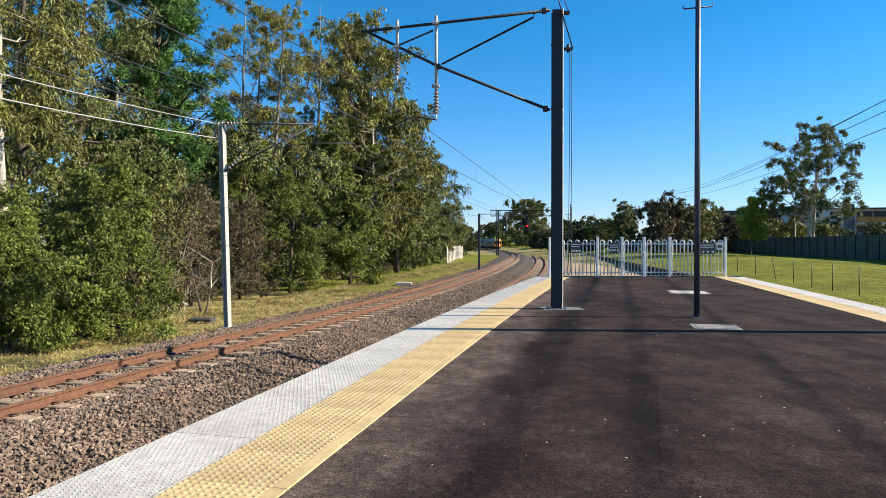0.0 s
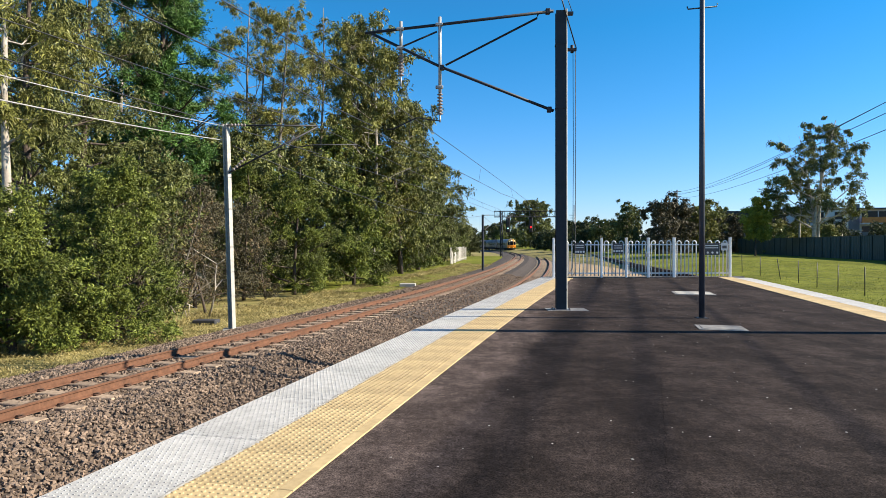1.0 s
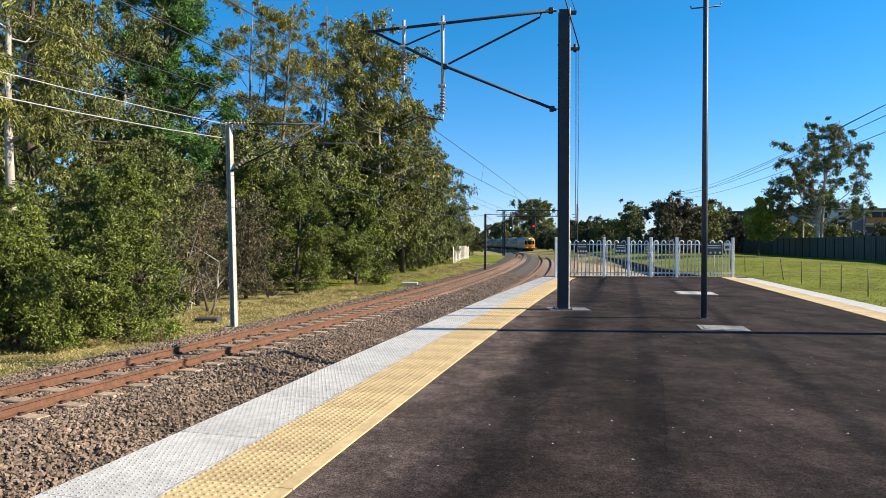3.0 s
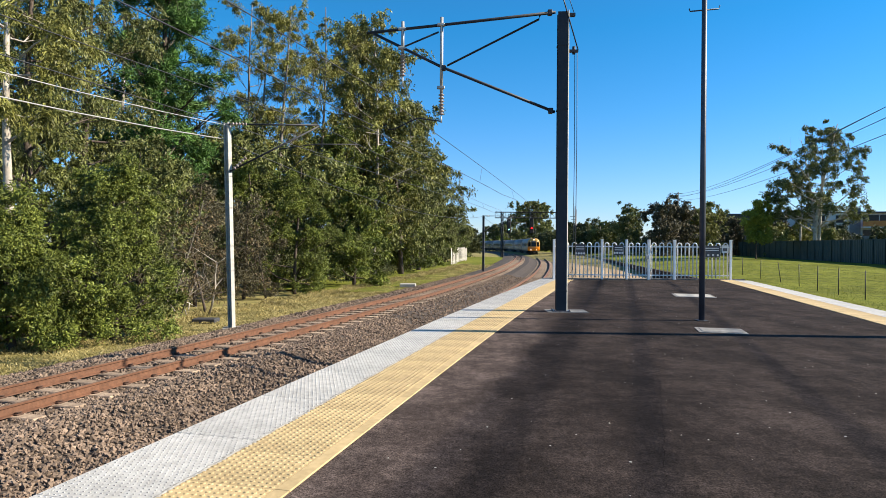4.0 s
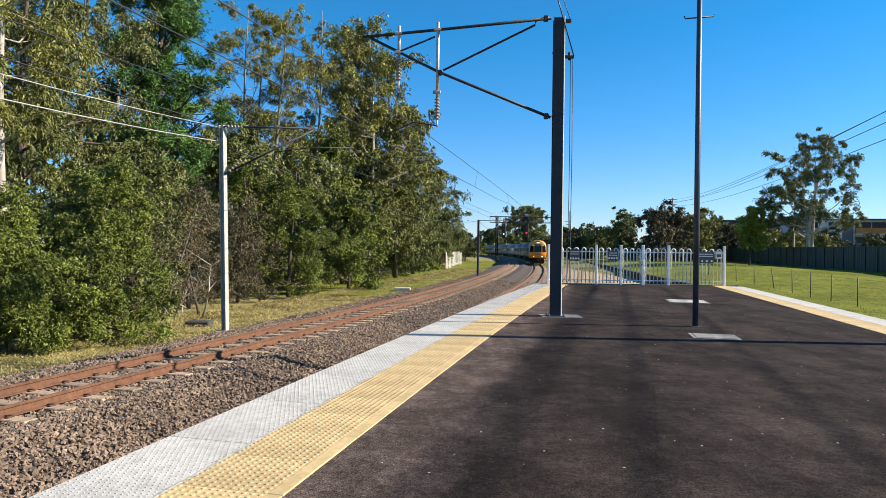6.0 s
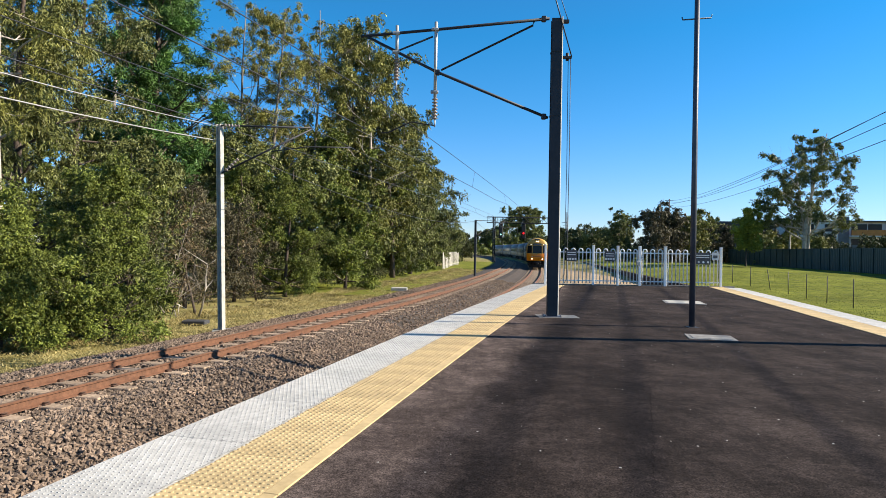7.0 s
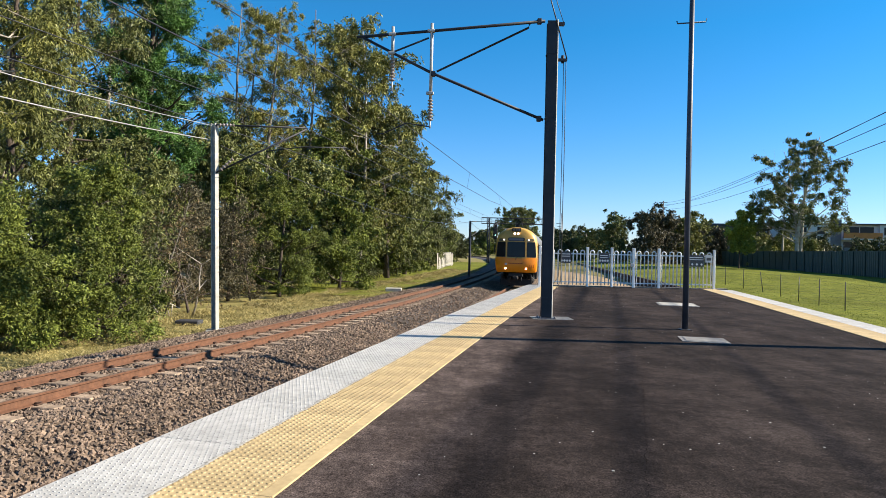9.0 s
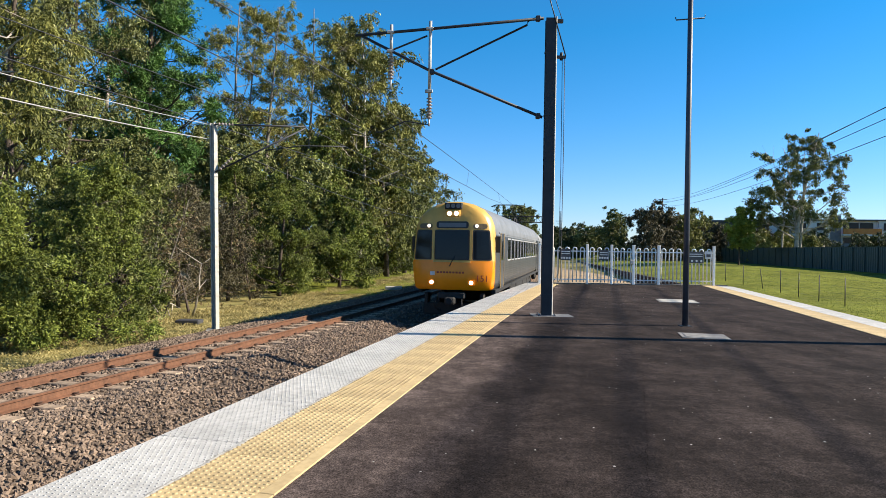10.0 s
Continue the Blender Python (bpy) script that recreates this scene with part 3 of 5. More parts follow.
def sleepers():
    bm = bmesh.new()
    bm_box(bm, -1.05, 1.05, -0.115, 0.115, -0.22, 0.0, bevel=0.015)
    for v in bm.verts:
        if v.co.z > -0.05 and abs(v.co.x) < 0.35:
            v.co.z -= 0.02
    body = mesh_from(bm, "sleeper")
    body.materials.append(SLEEPER)
    bm = bmesh.new()
    bm_box(bm, -0.035, 0.035, -0.06, 0.06, 0.0, 0.022, bevel=0.006)
    bm_tube(bm, [(-0.03, -0.05, 0.03), (0.01, -0.035, 0.045), (0.02, 0.02, 0.045), (-0.03, 0.045, 0.03)], 0.011, 5)
    clip = mesh_from(bm, "rail_clip")
    clip.materials.append(CLIP)
    far_v, far_f = [], []
    for line, z, y0, y1, clips_to in ((FAR_TRACK, Z_FAR, 3.0, 170, 62), (NEAR_TRACK, Z_NEAR, 24, 150, 45)):
        total, at = along(line)
        q = 0.1
        while q < total:
            x, y, h = at(q)
            if y0 < y < y1 and y > 100:
                m, b = pose(x, y, z - 0.156, 0, 0, h), len(far_v)
                far_v.extend([m @ Vector((u, v, w)) for w in (-0.2, 0.0) for u, v in ((-1.05, -0.115), (1.05, -0.115), (1.05, 0.115), (-1.05, 0.115))])
                far_f.extend([(b + 4, b + 5, b + 6, b + 7), (b, b + 1, b + 5, b + 4), (b + 1, b + 2, b + 6, b + 5), (b + 2, b + 3, b + 7, b + 6), (b + 3, b, b + 4, b + 7)])
            elif y0 < y < y1:
                ob = new("sleeper", body)
                ob.matrix_basis = pose(x, y, z - 0.156, 0, 0, h + random.uniform(-0.5, 0.5))
                tagged(ob, "weathered concrete railway sleeper bedded in ballast", "sleeper", "sleepers")
                if y < clips_to:
                    for u in (-0.66, -0.475, 0.475, 0.66):
                        c = new("rail_clip", clip)
                        c.parent = ob
                        c.matrix_basis = pose(u, 0, 0.002, 0, 0, 0 if u in (0.66, -0.475) else 180)
            q += 0.685
    tagged(new("far_sleepers", array_mesh("far_sleepers", far_v, far_f, [SLEEPER])), "concrete sleepers of the distant track", "sleepers", "", "stuff")


sleepers()
VERGE_D = [-7.2, -8.5, -10, -12, -15]
VERGE = [offset(NEAR_TRACK[::3], d) for d in VERGE_D[::-1]]
sheet("grass_verge", [[(v[i][0], v[i][1], -1.27) for v in VERGE] for i in range(len(VERGE[0])) if 34 < VERGE[0][i][1] < 140], FIELD_GRASS, "green mown grass verge along the far track", "grass")


def platform_marks():
    """Two ragged seams in the asphalt and scattered pale chips."""
    rng = np.random.default_rng(21)
    for a, b, w in (((1.28, 3.7), (2.45, 7.3), 0.0016), ((3.4, 2.6), (4.1, 5.2), 0.0014)):
        k = 60
        pts = [(a[0] + (b[0] - a[0]) * i / k + rng.normal(0, 0.006), a[1] + (b[1] - a[1]) * i / k) for i in range(k + 1)]
        rows = [[(x - w * rng.uniform(0.3, 1.2), y, 0.0035), (x + w * rng.uniform(0.3, 1.2), y, 0.0035)] for x, y in pts]
        ob = sheet("asphalt_seam", rows, SEAM, "ragged dark seam in the asphalt", "seam")
    n = 300
    y = 2.2 + 23 * rng.random(n) ** 1.6
    x = np.array([rng.uniform(edge_x(q) + 1.6, right_edge_x(q) - 1.3) for q in y])
    v, f = [], []
    for i in range(n):
        r, b, c = rng.uniform(0.003, 0.010), len(v), 5
        a0 = rng.uniform(0, math.tau)
        v.extend([(x[i] + r * rng.uniform(0.6, 1.4) * math.cos(a0 + k * math.tau / c), y[i] + r * rng.uniform(0.6, 1.4) * math.sin(a0 + k * math.tau / c), 0.003) for k in range(c)] + [(x[i], y[i], 0.003 + r * 0.5)])
        f.extend([(b + k, b + (k + 1) % c, b + c) for k in range(c)])
    tagged(new("stone_chips", array_mesh("stone_chips", v, f, [PALE_CONCRETE])), "tiny pale stone chips scattered on the asphalt", "gravel", "", "stuff")


platform_marks()


def low_wall():
    """A low wall, coloured dark for its shaded side, that runs on from the platform's far corner and holds the field.
    """
    w = thing("retaining_wall", pose(0, 0, 0), "low concrete retaining wall beside the gravel path, coloured dark for its shaded side", "wall")
    a, b = Vector((13.2, 27.0, 0)), Vector((24.6, 108, 0))
    n = 34
    step = (b - a) / n
    ang = math.degrees(math.atan2(step.y, step.x))
    bm = bmesh.new()
    bm_box(bm, 0.01, step.length - 0.01, -0.22, 0.0, -1.4, -0.48, bevel=0.02)
    me = mesh_from(bm, "panel")
    # near-black in place of concrete grey: the left face's shade is painted in
    me.materials.append(SHADE_BROWN)
    for k in range(n):
        ob = new("panel", me)
        ob.parent = w
        p = a + step * k
        ob.matrix_basis = pose(p.x, p.y, random.uniform(-0.02, 0.02), 0, 0, ang)


low_wall()
# tan gravel ramp that goes on beyond the platform fence
PATH_ROWS = []
for y in np.linspace(26.62, 100, 40):
    x0, x1 = 4.9 + 0.19 * (y - 26.6), 13.0 + 0.137 * (y - 26.6)
    PATH_ROWS.append([(x0 + (x1 - x0) * k / 8, y, -0.03 - 1.05 * min(1, (y - 26.6) / 12) - 0.1 * (k in (0, 8))) for k in range(9)])
sheet("gravel_path", PATH_ROWS, TAN_GRAVEL, "tan gravel ramp beyond the platform fence", "path")


# ---- masts, poles and wires ----
ACROSS = Vector((-0.970, 0.243, 0))     # from the platform towards the tracks


def insulator(bm, top, bottom, n=7, r=0.065):
    top, bottom = Vector(top), Vector(bottom)
    pts, rad = [], []
    for i in range(n):
        for u, k in ((0.05, 0.45), (0.35, 0.5), (0.5, 1.0), (0.72, 1.0), (0.85, 0.5)):
            pts.append(top.lerp(bottom, (i + u) / n)), rad.append(r * k)
    bm_tube(bm, pts, rad, 10)


def h_column(bm, w, web, t, h, turn=None):
    """A rolled H-section, one closed outline drawn upwards."""
    pts = [(-w, -w), (w, -w), (w, -w + t), (web, -w + t), (web, w - t), (w, w - t), (w, w), (-w, w), (-w, w - t), (-web, w - t), (-web, -w + t), (-w, -w + t)]
    low = [bm.verts.new((x, y, 0)) for x, y in pts]
    high = [bm.verts.new((x, y, h)) for x, y in pts]
    for i in range(12):
        bm.faces.new((low[i], low[(i + 1) % 12], high[(i + 1) % 12], high[i]))
    bm.faces.new(high), bm.faces.new(low[::-1])
    if turn:
        bmesh.ops.transform(bm, matrix=turn, verts=low + high)


def main_mast():
    m = thing("catenary_mast", pose(2.42, 13.48, 0), "dark steel overhead-line mast with cantilever arms on the platform", "mast")
    bm = bmesh.new()
    turn = Matrix.Rotation(radians(-4), 4, "Z")
    h_column(bm, 0.106, 0.010, 0.018, 6.33, turn)
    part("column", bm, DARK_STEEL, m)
    # added pale strip paints the sunlight along the column's right flange
    box_part("sunlit_edge_strip", (-0.012, 0.012, -0.006, 0.006, 0.02, 6.36), POLE_CREAM, m, pose(0.109, -0.108, 0, 0, 0, 48), label="pale strip added for the sunlit flange edge")
    box_part("base_plate", (-0.18, 0.18, -0.18, 0.18, 0.0, 0.025), POLE_PAINT, m, bevel=0.004)
    for u, v in ((-0.155, -0.155), (0.155, -0.155), (0.155, 0.155), (-0.155, 0.155)):
        tube_part("bolt", [(u, v, 0.02), (u, v, 0.06)], 0.014, POLE_PAINT, m, 6)
    for z in (0.42, 4.26, 5.62):
        box_part("clamp_band", (-0.115, 0.115, -0.115, 0.115, z, z + 0.035), DARK_STEEL, m, turn)

    def p(d, z):
        return ACROSS * d + Vector((0, 0, z))
    tube_part("upper_tube", [p(0.15, 6.36), p(2.65, 6.29), p(4.42, 6.25)], 0.034, DARK_STEEL, m)
    tube_part("lower_tube", [p(0.15, 4.24), p(2.65, 5.36), p(4.25, 6.22)], 0.032, DARK_STEEL, m)
    tube_part("brace", [p(0.48, 6.32), p(0.50, 6.24), p(2.52, 5.38)], 0.024, DARK_STEEL, m)
    tube_part("brace", [p(2.72, 6.14), p(3.56, 5.86)], 0.022, DARK_STEEL, m)
    for d, z in ((0.24, 4.27), (0.27, 6.36), (2.6, 5.33)):
        bm = bmesh.new()
        bm_box(bm, -0.05, 0.05, -0.05, 0.05, -0.06, 0.06, Matrix.Translation(p(d, z)), 0.015)
        part("joint", bm, DARK_STEEL, m)
    for d, ztop, zi, zj, zend in ((2.65, 6.46, 4.78, 4.28, 4.12), (3.56, 6.44, 5.72, 5.20, 4.98)):
        drop = tube_part("drop_tube", [p(d, ztop), p(d + 0.0, zi)], 0.036, GALV, m, label="pale galvanised drop tube")
        for z in (ztop - 0.17, zi + 0.12):
            bm = bmesh.new()
            bm_box(bm, -0.10, 0.07, -0.05, 0.05, z - 0.03, z + 0.03, Matrix.Translation(p(d, 0)), 0.01)
            part("clamp", bm, GALV, drop)
        bm = bmesh.new()
        insulator(bm, p(d, zi), p(d, zj))
        part("insulator", bm, CERAMIC, m, "ribbed ceramic insulator")
        tube_part("hanger", [p(d, zj), p(d, zend)], 0.02, GALV, m, 6)
    tube_part("registration_arm", [p(2.65, 4.15), p(3.2, 4.25), p(3.75, 4.02), p(3.9, 4.02)], 0.014, DARK_STEEL, m, 6)
    bm = bmesh.new()
    bm_box(bm, 0.10, 0.33, -0.04, 0.04, 5.50, 5.55)
    bm_tube(bm, [(0.24, 0, 5.46), (0.24, 0, 5.62)], 0.035, 8)
    part("side_bracket", bm, DARK_STEEL, m)
    bm = bmesh.new()
    bm_box(bm, 0.09, 0.26, -0.05, 0.05, 6.26, 6.32)
    part("top_bracket", bm, DARK_STEEL, m)
    tube_part("down_wire", [(0.31, 0, 5.53), (0.315, -0.01, 3.6), (0.30, 0, 0.8), (0.12, 0, 0.5)], 0.008, WIRE, m, 5)
    tube_part("down_wire", [(0.26, 0, 5.53), (0.265, -0.01, 3.2), (0.25, 0, 0.9), (0.12, 0, 0.7)], 0.007, WIRE, m, 5)
    tube_part("stay_wire", [(0.32, -0.06, 5.53), (-0.06, -0.16, 6.72), (-1.5, -0.2, 11.0)], 0.014, WIRE, m, 5)
    tube_part("stay_wire", [(0.25, 0, 6.31), (0.13, 0.1, 6.75), (-0.9, 0.2, 10.5)], 0.008, WIRE, m, 5)
    # concrete footing patch
    bm = bmesh.new()
    bm_box(bm, -0.3, 0.55, -0.24, 0.34, -0.02, 0.008)
    part("footing", bm, CONCRETE, m, "grey concrete footing")


def light_pole():
    m = thing("light_pole", pose(4.80, 11.95, 0), "tall grey painted steel light pole on the platform", "pole")
    tube_part("shaft", [(0, 0, 0.02), (0, 0, 3.0), (0, 0, 8.6)], [0.056, 0.052, 0.042], POLE_PAINT, m, 12)
    bm = bmesh.new()
    bm_tube(bm, [(-0.285, 0, 5.86), (-0.27, 0, 5.81), (0.27, 0, 5.86), (0.285, 0, 5.92)], 0.013, 6)
    part("cross_bar", bm, POLE_PAINT, m)
    box_part("base_plate", (-0.10, 0.10, -0.10, 0.10, 0.0, 0.012), DARK_STEEL, m, bevel=0.004)
    box_part("lamp_head", (-0.12, 0.12, -0.5, 0.2, 8.55, 8.68), POLE_PAINT, m, bevel=0.03)


def side_pole():
    m = thing("light_pole", pose(10.6, 9.75, 0), "second grey steel light pole farther along the platform", "pole")
    tube_part("shaft", [(0, 0, 0.02), (0, 0, 6.9)], [0.14, 0.11], POLE_PAINT, m, 12)
    box_part("base_plate", (-0.14, 0.14, -0.14, 0.14, 0.0, 0.025), POLE_PAINT, m, bevel=0.004)


def track_mast(x, y, z0, ztop, lean, w, arm, name_label, steel):
    m = thing("catenary_mast", pose(x, y, z0, 0, lean, 14.0), name_label, "mast")
    h = ztop - z0
    bm = bmesh.new()
    h_column(bm, w * 0.8, 0.01, 0.02, h, Matrix.Rotation(radians(56), 4, "Z"))
    part("column", bm, steel, m)
    box_part("footing", (-0.28, 0.28, -0.28, 0.28, -0.3, 0.10), CONCRETE, m, bevel=0.02)
    tube_part("upper_tube", [(0.05, -w, h - 0.05), (arm, -w, h - 0.02)], 0.028, DARK_STEEL, m, 6)
    tube_part("lower_tube", [(0.05, -w, h - 1.5), (arm, -w, h - 0.06)], 0.03, DARK_STEEL, m, 6)
    tube_part("registration_arm", [(arm * 0.55, -w, h - 0.80), (arm * 0.95, -w, h - 0.62), (arm * 1.45, -w, h - 0.60)], 0.018, DARK_STEEL, m, 6)
    bm = bmesh.new()
    insulator(bm, (0.12, -w, h - 0.05), (0.6, -w, h - 0.045), 5, 0.06)
    part("insulator", bm, CERAMIC, m)
    bm = bmesh.new()
    insulator(bm, (0.15, -w, h - 1.44), (0.55, -w, h - 1.05), 5, 0.06)
    part("insulator", bm, CERAMIC, m)
    return m


main_mast()
light_pole()
side_pole()
track_mast(-6.62, 19.44, -1.28, 5.10, -1.4, 0.10, 2.75, "pale steel overhead-line mast beside the far track", POLE_CREAM)
track_mast(3.4, 59.5, -1.28, 4.15, 0.0, 0.11, 2.9, "distant grey overhead-line mast beside the far track", POLE_PAINT)


def gantry():
    m = thing("signal_gantry", pose(11.5, 133, -1.3), "dark steel signal gantry spanning both tracks", "gantry")
    for x in (0.0, 12.6):
        bm = bmesh.new()
        for u in (-0.18, 0.18):
            for v in (-0.3, 0.3):
                bm_tube(bm, [(x + u, v, 0), (x + u, v, 9.6)], 0.10, 4)
        for k in range(9):
            bm_tube(bm, [(x - 0.18, -0.3, k * 1.05), (x + 0.18, -0.3, k * 1.05 + 1.05)], 0.035, 4)
        part("leg", bm, DARK_STEEL, m)
    bm = bmesh.new()
    for z in (8.35, 9.55):
        for v in (-0.4, 0.4):
            bm_tube(bm, [(-1.5, v, z), (13.2, v, z)], 0.08, 4)
    for k in range(15):
        x = -1.5 + k * 1.05
        bm_tube(bm, [(x, -0.4, 8.35), (x, -0.4, 9.55)], 0.04, 4)
        if k % 2:
            bm_tube(bm, [(x, -0.4, 9.55), (x + 1.05, -0.4, 8.35)], 0.035, 4)
    part("beam", bm, DARK_STEEL, m)
    for x, lamp, z in ((1.35, GREEN_LAMP, 5.9), (6.1, RED_LAMP, 6.2)):
        bm = bmesh.new()
        bm_box(bm, x - 0.42, x + 0.42, -0.75, -0.55, 5.1, 8.2, bevel=0.1)
        bm_tube(bm, [(x, -0.3, 8.0), (x, -0.3, 9.2)], 0.06, 5)
        head = part("signal_head", bm, BLACK_STEEL, m)
        bm = bmesh.new()
        bm_tube(bm, [(x, -0.76, z), (x, -0.86, z)], 0.12 if lamp is GREEN_LAMP else 0.17, 12)
        part("lens", bm, lamp, head, "lit red signal lens" if lamp is RED_LAMP else "lit green signal lens")
        bm = bmesh.new()
        bm_box(bm, x - 0.5, x + 0.5, -0.9, 0.4, 8.22, 8.28)
        part("walkway", bm, DARK_STEEL, m)


gantry()


def wire(points, r, material, label):
    bm = bmesh.new()
    bm_tube(bm, points, r, 5)
    tagged(part("overhead_wire", bm, material), label, "wire", "overhead wires")


def sag(a, b, drop, n=10):
    a, b = Vector(a), Vector(b)
    return [a.lerp(b, k / n) - Vector((0, 0, drop * 4 * (k / n) * (1 - k / n))) for k in range(n + 1)]


def wires():
    # lines carried on the pale mast, then on towards the distant one
    wire(sag((-13.6, -8, 5.3), (-6.9, 19.5, 5.06), 0.55), 0.012, PALE_WIRE, "pale bare wire tied to the trackside mast")
    wire(sag((-13.6, -8, 5.0), (-6.9, 19.5, 4.62), 0.65), 0.016, PALE_WIRE, "pale bare wire tied to the trackside mast")
    wire(sag((-6.6, 19.5, 4.45), (3.4, 59.5, 4.05), 0.9), 0.014, WIRE, "dark overhead wire above the trackside grass")
    wire(sag((3.4, 59.5, 4.05), (11.9, 133, 5.6), 0.6), 0.016, WIRE, "dark overhead wire above the trackside grass")
    for line, pts, low in ((NEAR_TRACK, ((-30, 5.2), (14.4, 5.05), (60, 4.9), (133, 5.2), (200, 5.2)), 4.1), (FAR_TRACK, ((-30, 4.7), (19.4, 5.05), (59.5, 4.7), (133, 5.2), (200, 5.2)), 4.15)):
        for (y0, z0), (y1, z1) in zip(pts, pts[1:]):
            n = 14
            mess, cont = [], []
            for k in range(n + 1):
                y = y0 + (y1 - y0) * k / n
                x = float(np.interp(y, line[:, 1], line[:, 0])) - (0.7 if line is NEAR_TRACK else 0.0)
                mess.append((x, y, z0 + (z1 - z0) * k / n - 0.5 * 4 * (k / n) * (1 - k / n) * (0.6 if k else 1)))
                cont.append((x + (0.15 if (k // 7) else -0.1), y, low))
            wire(mess, 0.010, WIRE, "thin dark messenger wire over the track")
            wire(cont, 0.010, WIRE, "thin dark contact wire over the track")
            for k in range(1, n, 3):
                wire([mess[k], cont[k]], 0.005, WIRE, "short vertical dropper wire")
    for x1, z1, x0, z0 in ((54.3, 13.6, 10, 10.0), (54.8, 13.2, 10, 9.4), (54.8, 12.2, 10, 8.5), (54.5, 12.9, 10.4, 10.6)):
        wire(sag((x0, -20, z0), (x1, 150, z1), 2.2, 16), 0.022, WIRE, "dark street power line")


wires()


def power_pole():
    m = thing("power_pole", pose(54.5, 150, -0.5), "distant timber power pole with crossarms", "pole")
    tube_part("shaft", [(0, 0, 0), (0, 0, 14.6)], [0.2, 0.14], BARK_DARK, m, 8)
    for z in (14.2, 13.0):
        box_part("crossarm", (-1.0, 1.0, -0.06, 0.06, z - 0.07, z + 0.07), BARK_DARK, m)


power_pole()
for x, y, top in ((30.2, 150, 10.6), (30.9, 152, 10.0)):
    p = thing("steel_pole", pose(x, y, -1.3), "slender distant grey steel pole", "pole")
    tube_part("shaft", [(0, 0, 0), (0, 0, top + 1.3)], [0.14, 0.09], POLE_PAINT, p, 8)
    box_part("arm", (-1.2, 0.1, -0.05, 0.05, top - 1.2, top - 1.1), POLE_PAINT, p)


# ---- platform fence ----
def loop_fence():
    f = thing("platform_fence", pose(0, 26.3, 0), "white loop-top steel fence with a gate closing the platform end", "fence")
    posts = [4.43, 6.42, 7.44, 8.36, 9.42, 11.74]
    top = 1.44
    for i, x in enumerate(posts):
        w = 0.055 if i in (3, 4) else 0.045
        post = box_part("post", (x - w, x + w, -0.05, 0.05, 0.0, 1.62), FENCE_WHITE, f, bevel=0.008)
        box_part("cap", (x - w - 0.008, x + w + 0.008, -0.06, 0.06, 1.62, 1.65), FENCE_WHITE, post, bevel=0.01)
    for x0, x1 in zip(posts, posts[1:]):
        for z in (0.16, 1.34):
            box_part("rail", (x0 + 0.05, x1 - 0.05, -0.02, 0.02, z, z + 0.045), FENCE_WHITE, f)
        n = max(2, 2 * round((x1 - x0 - 0.1) / 0.30))
        step = (x1 - x0 - 0.1) / n
        for k in range(0, n, 2):
            a = x0 + 0.05 + (k + 0.5) * step
            b = a + step
            c, r = (a + b) / 2, step / 2
            pts = [(a, 0, 0.07), (a, 0, top)] + [(c - r * math.cos(u), 0, top + r * math.sin(u)) for u in np.linspace(0.4, math.pi - 0.4, 5)] + [(b, 0, top), (b, 0, 0.07)]
            tube_part("loop", pts, 0.024, FENCE_WHITE, f, 6)
    for x0, x1, z0, z1, rows in ((5.28, 5.72, 0.97, 1.45, 2), (6.88, 7.30, 1.00, 1.42, 2), (10.50, 11.28, 0.93, 1.42, 2)):
        s = thing("warning_sign", pose(0, 26.24, 0), "dark sign with pale print fixed to the fence", "sign", "fence signs")
        box_part("panel", (x0, x1, -0.006, 0.006, z0, z1), SIGN_DARK, s, bevel=0.002)
        n = 4
        for k in range(n):
            u = x0 + (k + 0.5) * (x1 - x0) / n
            tube_part("mark", [(u, -0.006, z0 + 0.10), (u, -0.010, z0 + 0.10)], 0.045, SIGN_PALE, s, 10)
        for k in range(rows):
            box_part("print_bar", (x0 + 0.05, x1 - 0.05, -0.010, -0.006, z1 - 0.12 - k * 0.09, z1 - 0.09 - k * 0.09), SIGN_PALE, s)
    s = thing("warning_sign", pose(0, 26.23, 0), "small pale square notice on the fence", "sign", "fence signs")
    box_part("panel", (11.34, 11.62, -0.006, 0.006, 1.12, 1.44), SIGN_PALE, s)
    box_part("print_bar", (11.39, 11.57, -0.010, -0.006, 1.2, 1.32), SIGN_DARK, s)
    lock = box_part("gate_latch", (8.22, 8.36, -0.07, 0.05, 0.85, 1.02), GALV, f, bevel=0.01)


loop_fence()


def picket_fence():
    spots = [(18.3, 24.5), (18.7, 28.4), (19.1, 31.0), (19.6, 33.6), (20.3, 36.6), (20.9, 39.7), (21.4, 43.3), (21.9, 47), (22.6, 51), (23.2, 55)]
    f = thing("wire_fence", pose(0, 0, 0), "low wire mesh fence on thin dark steel pickets", "fence")
    tops = []
    for i, (x, y) in enumerate(spots):
        z = max(ground_z(x, y), -1.0)
        lean = 0.22 if i == 5 else random.uniform(-0.05, 0.05)
        tops.append((x - lean, y, z + 1.32))
        tube_part("picket", [(x, y, z - 0.1), (x - lean, y, z + 1.35)], 0.022, DARK_STEEL, f, 5)
    for k in range(4):
        u = 0.2 + k * 0.25
        bm = bmesh.new()
        bm_tube(bm, [Vector((x, y, max(ground_z(x, y), -1.0))).lerp(Vector(t), u) for (x, y), t in zip(spots, tops)], 0.0035, 4)
        part("strand", bm, WIRE, f)


picket_fence()


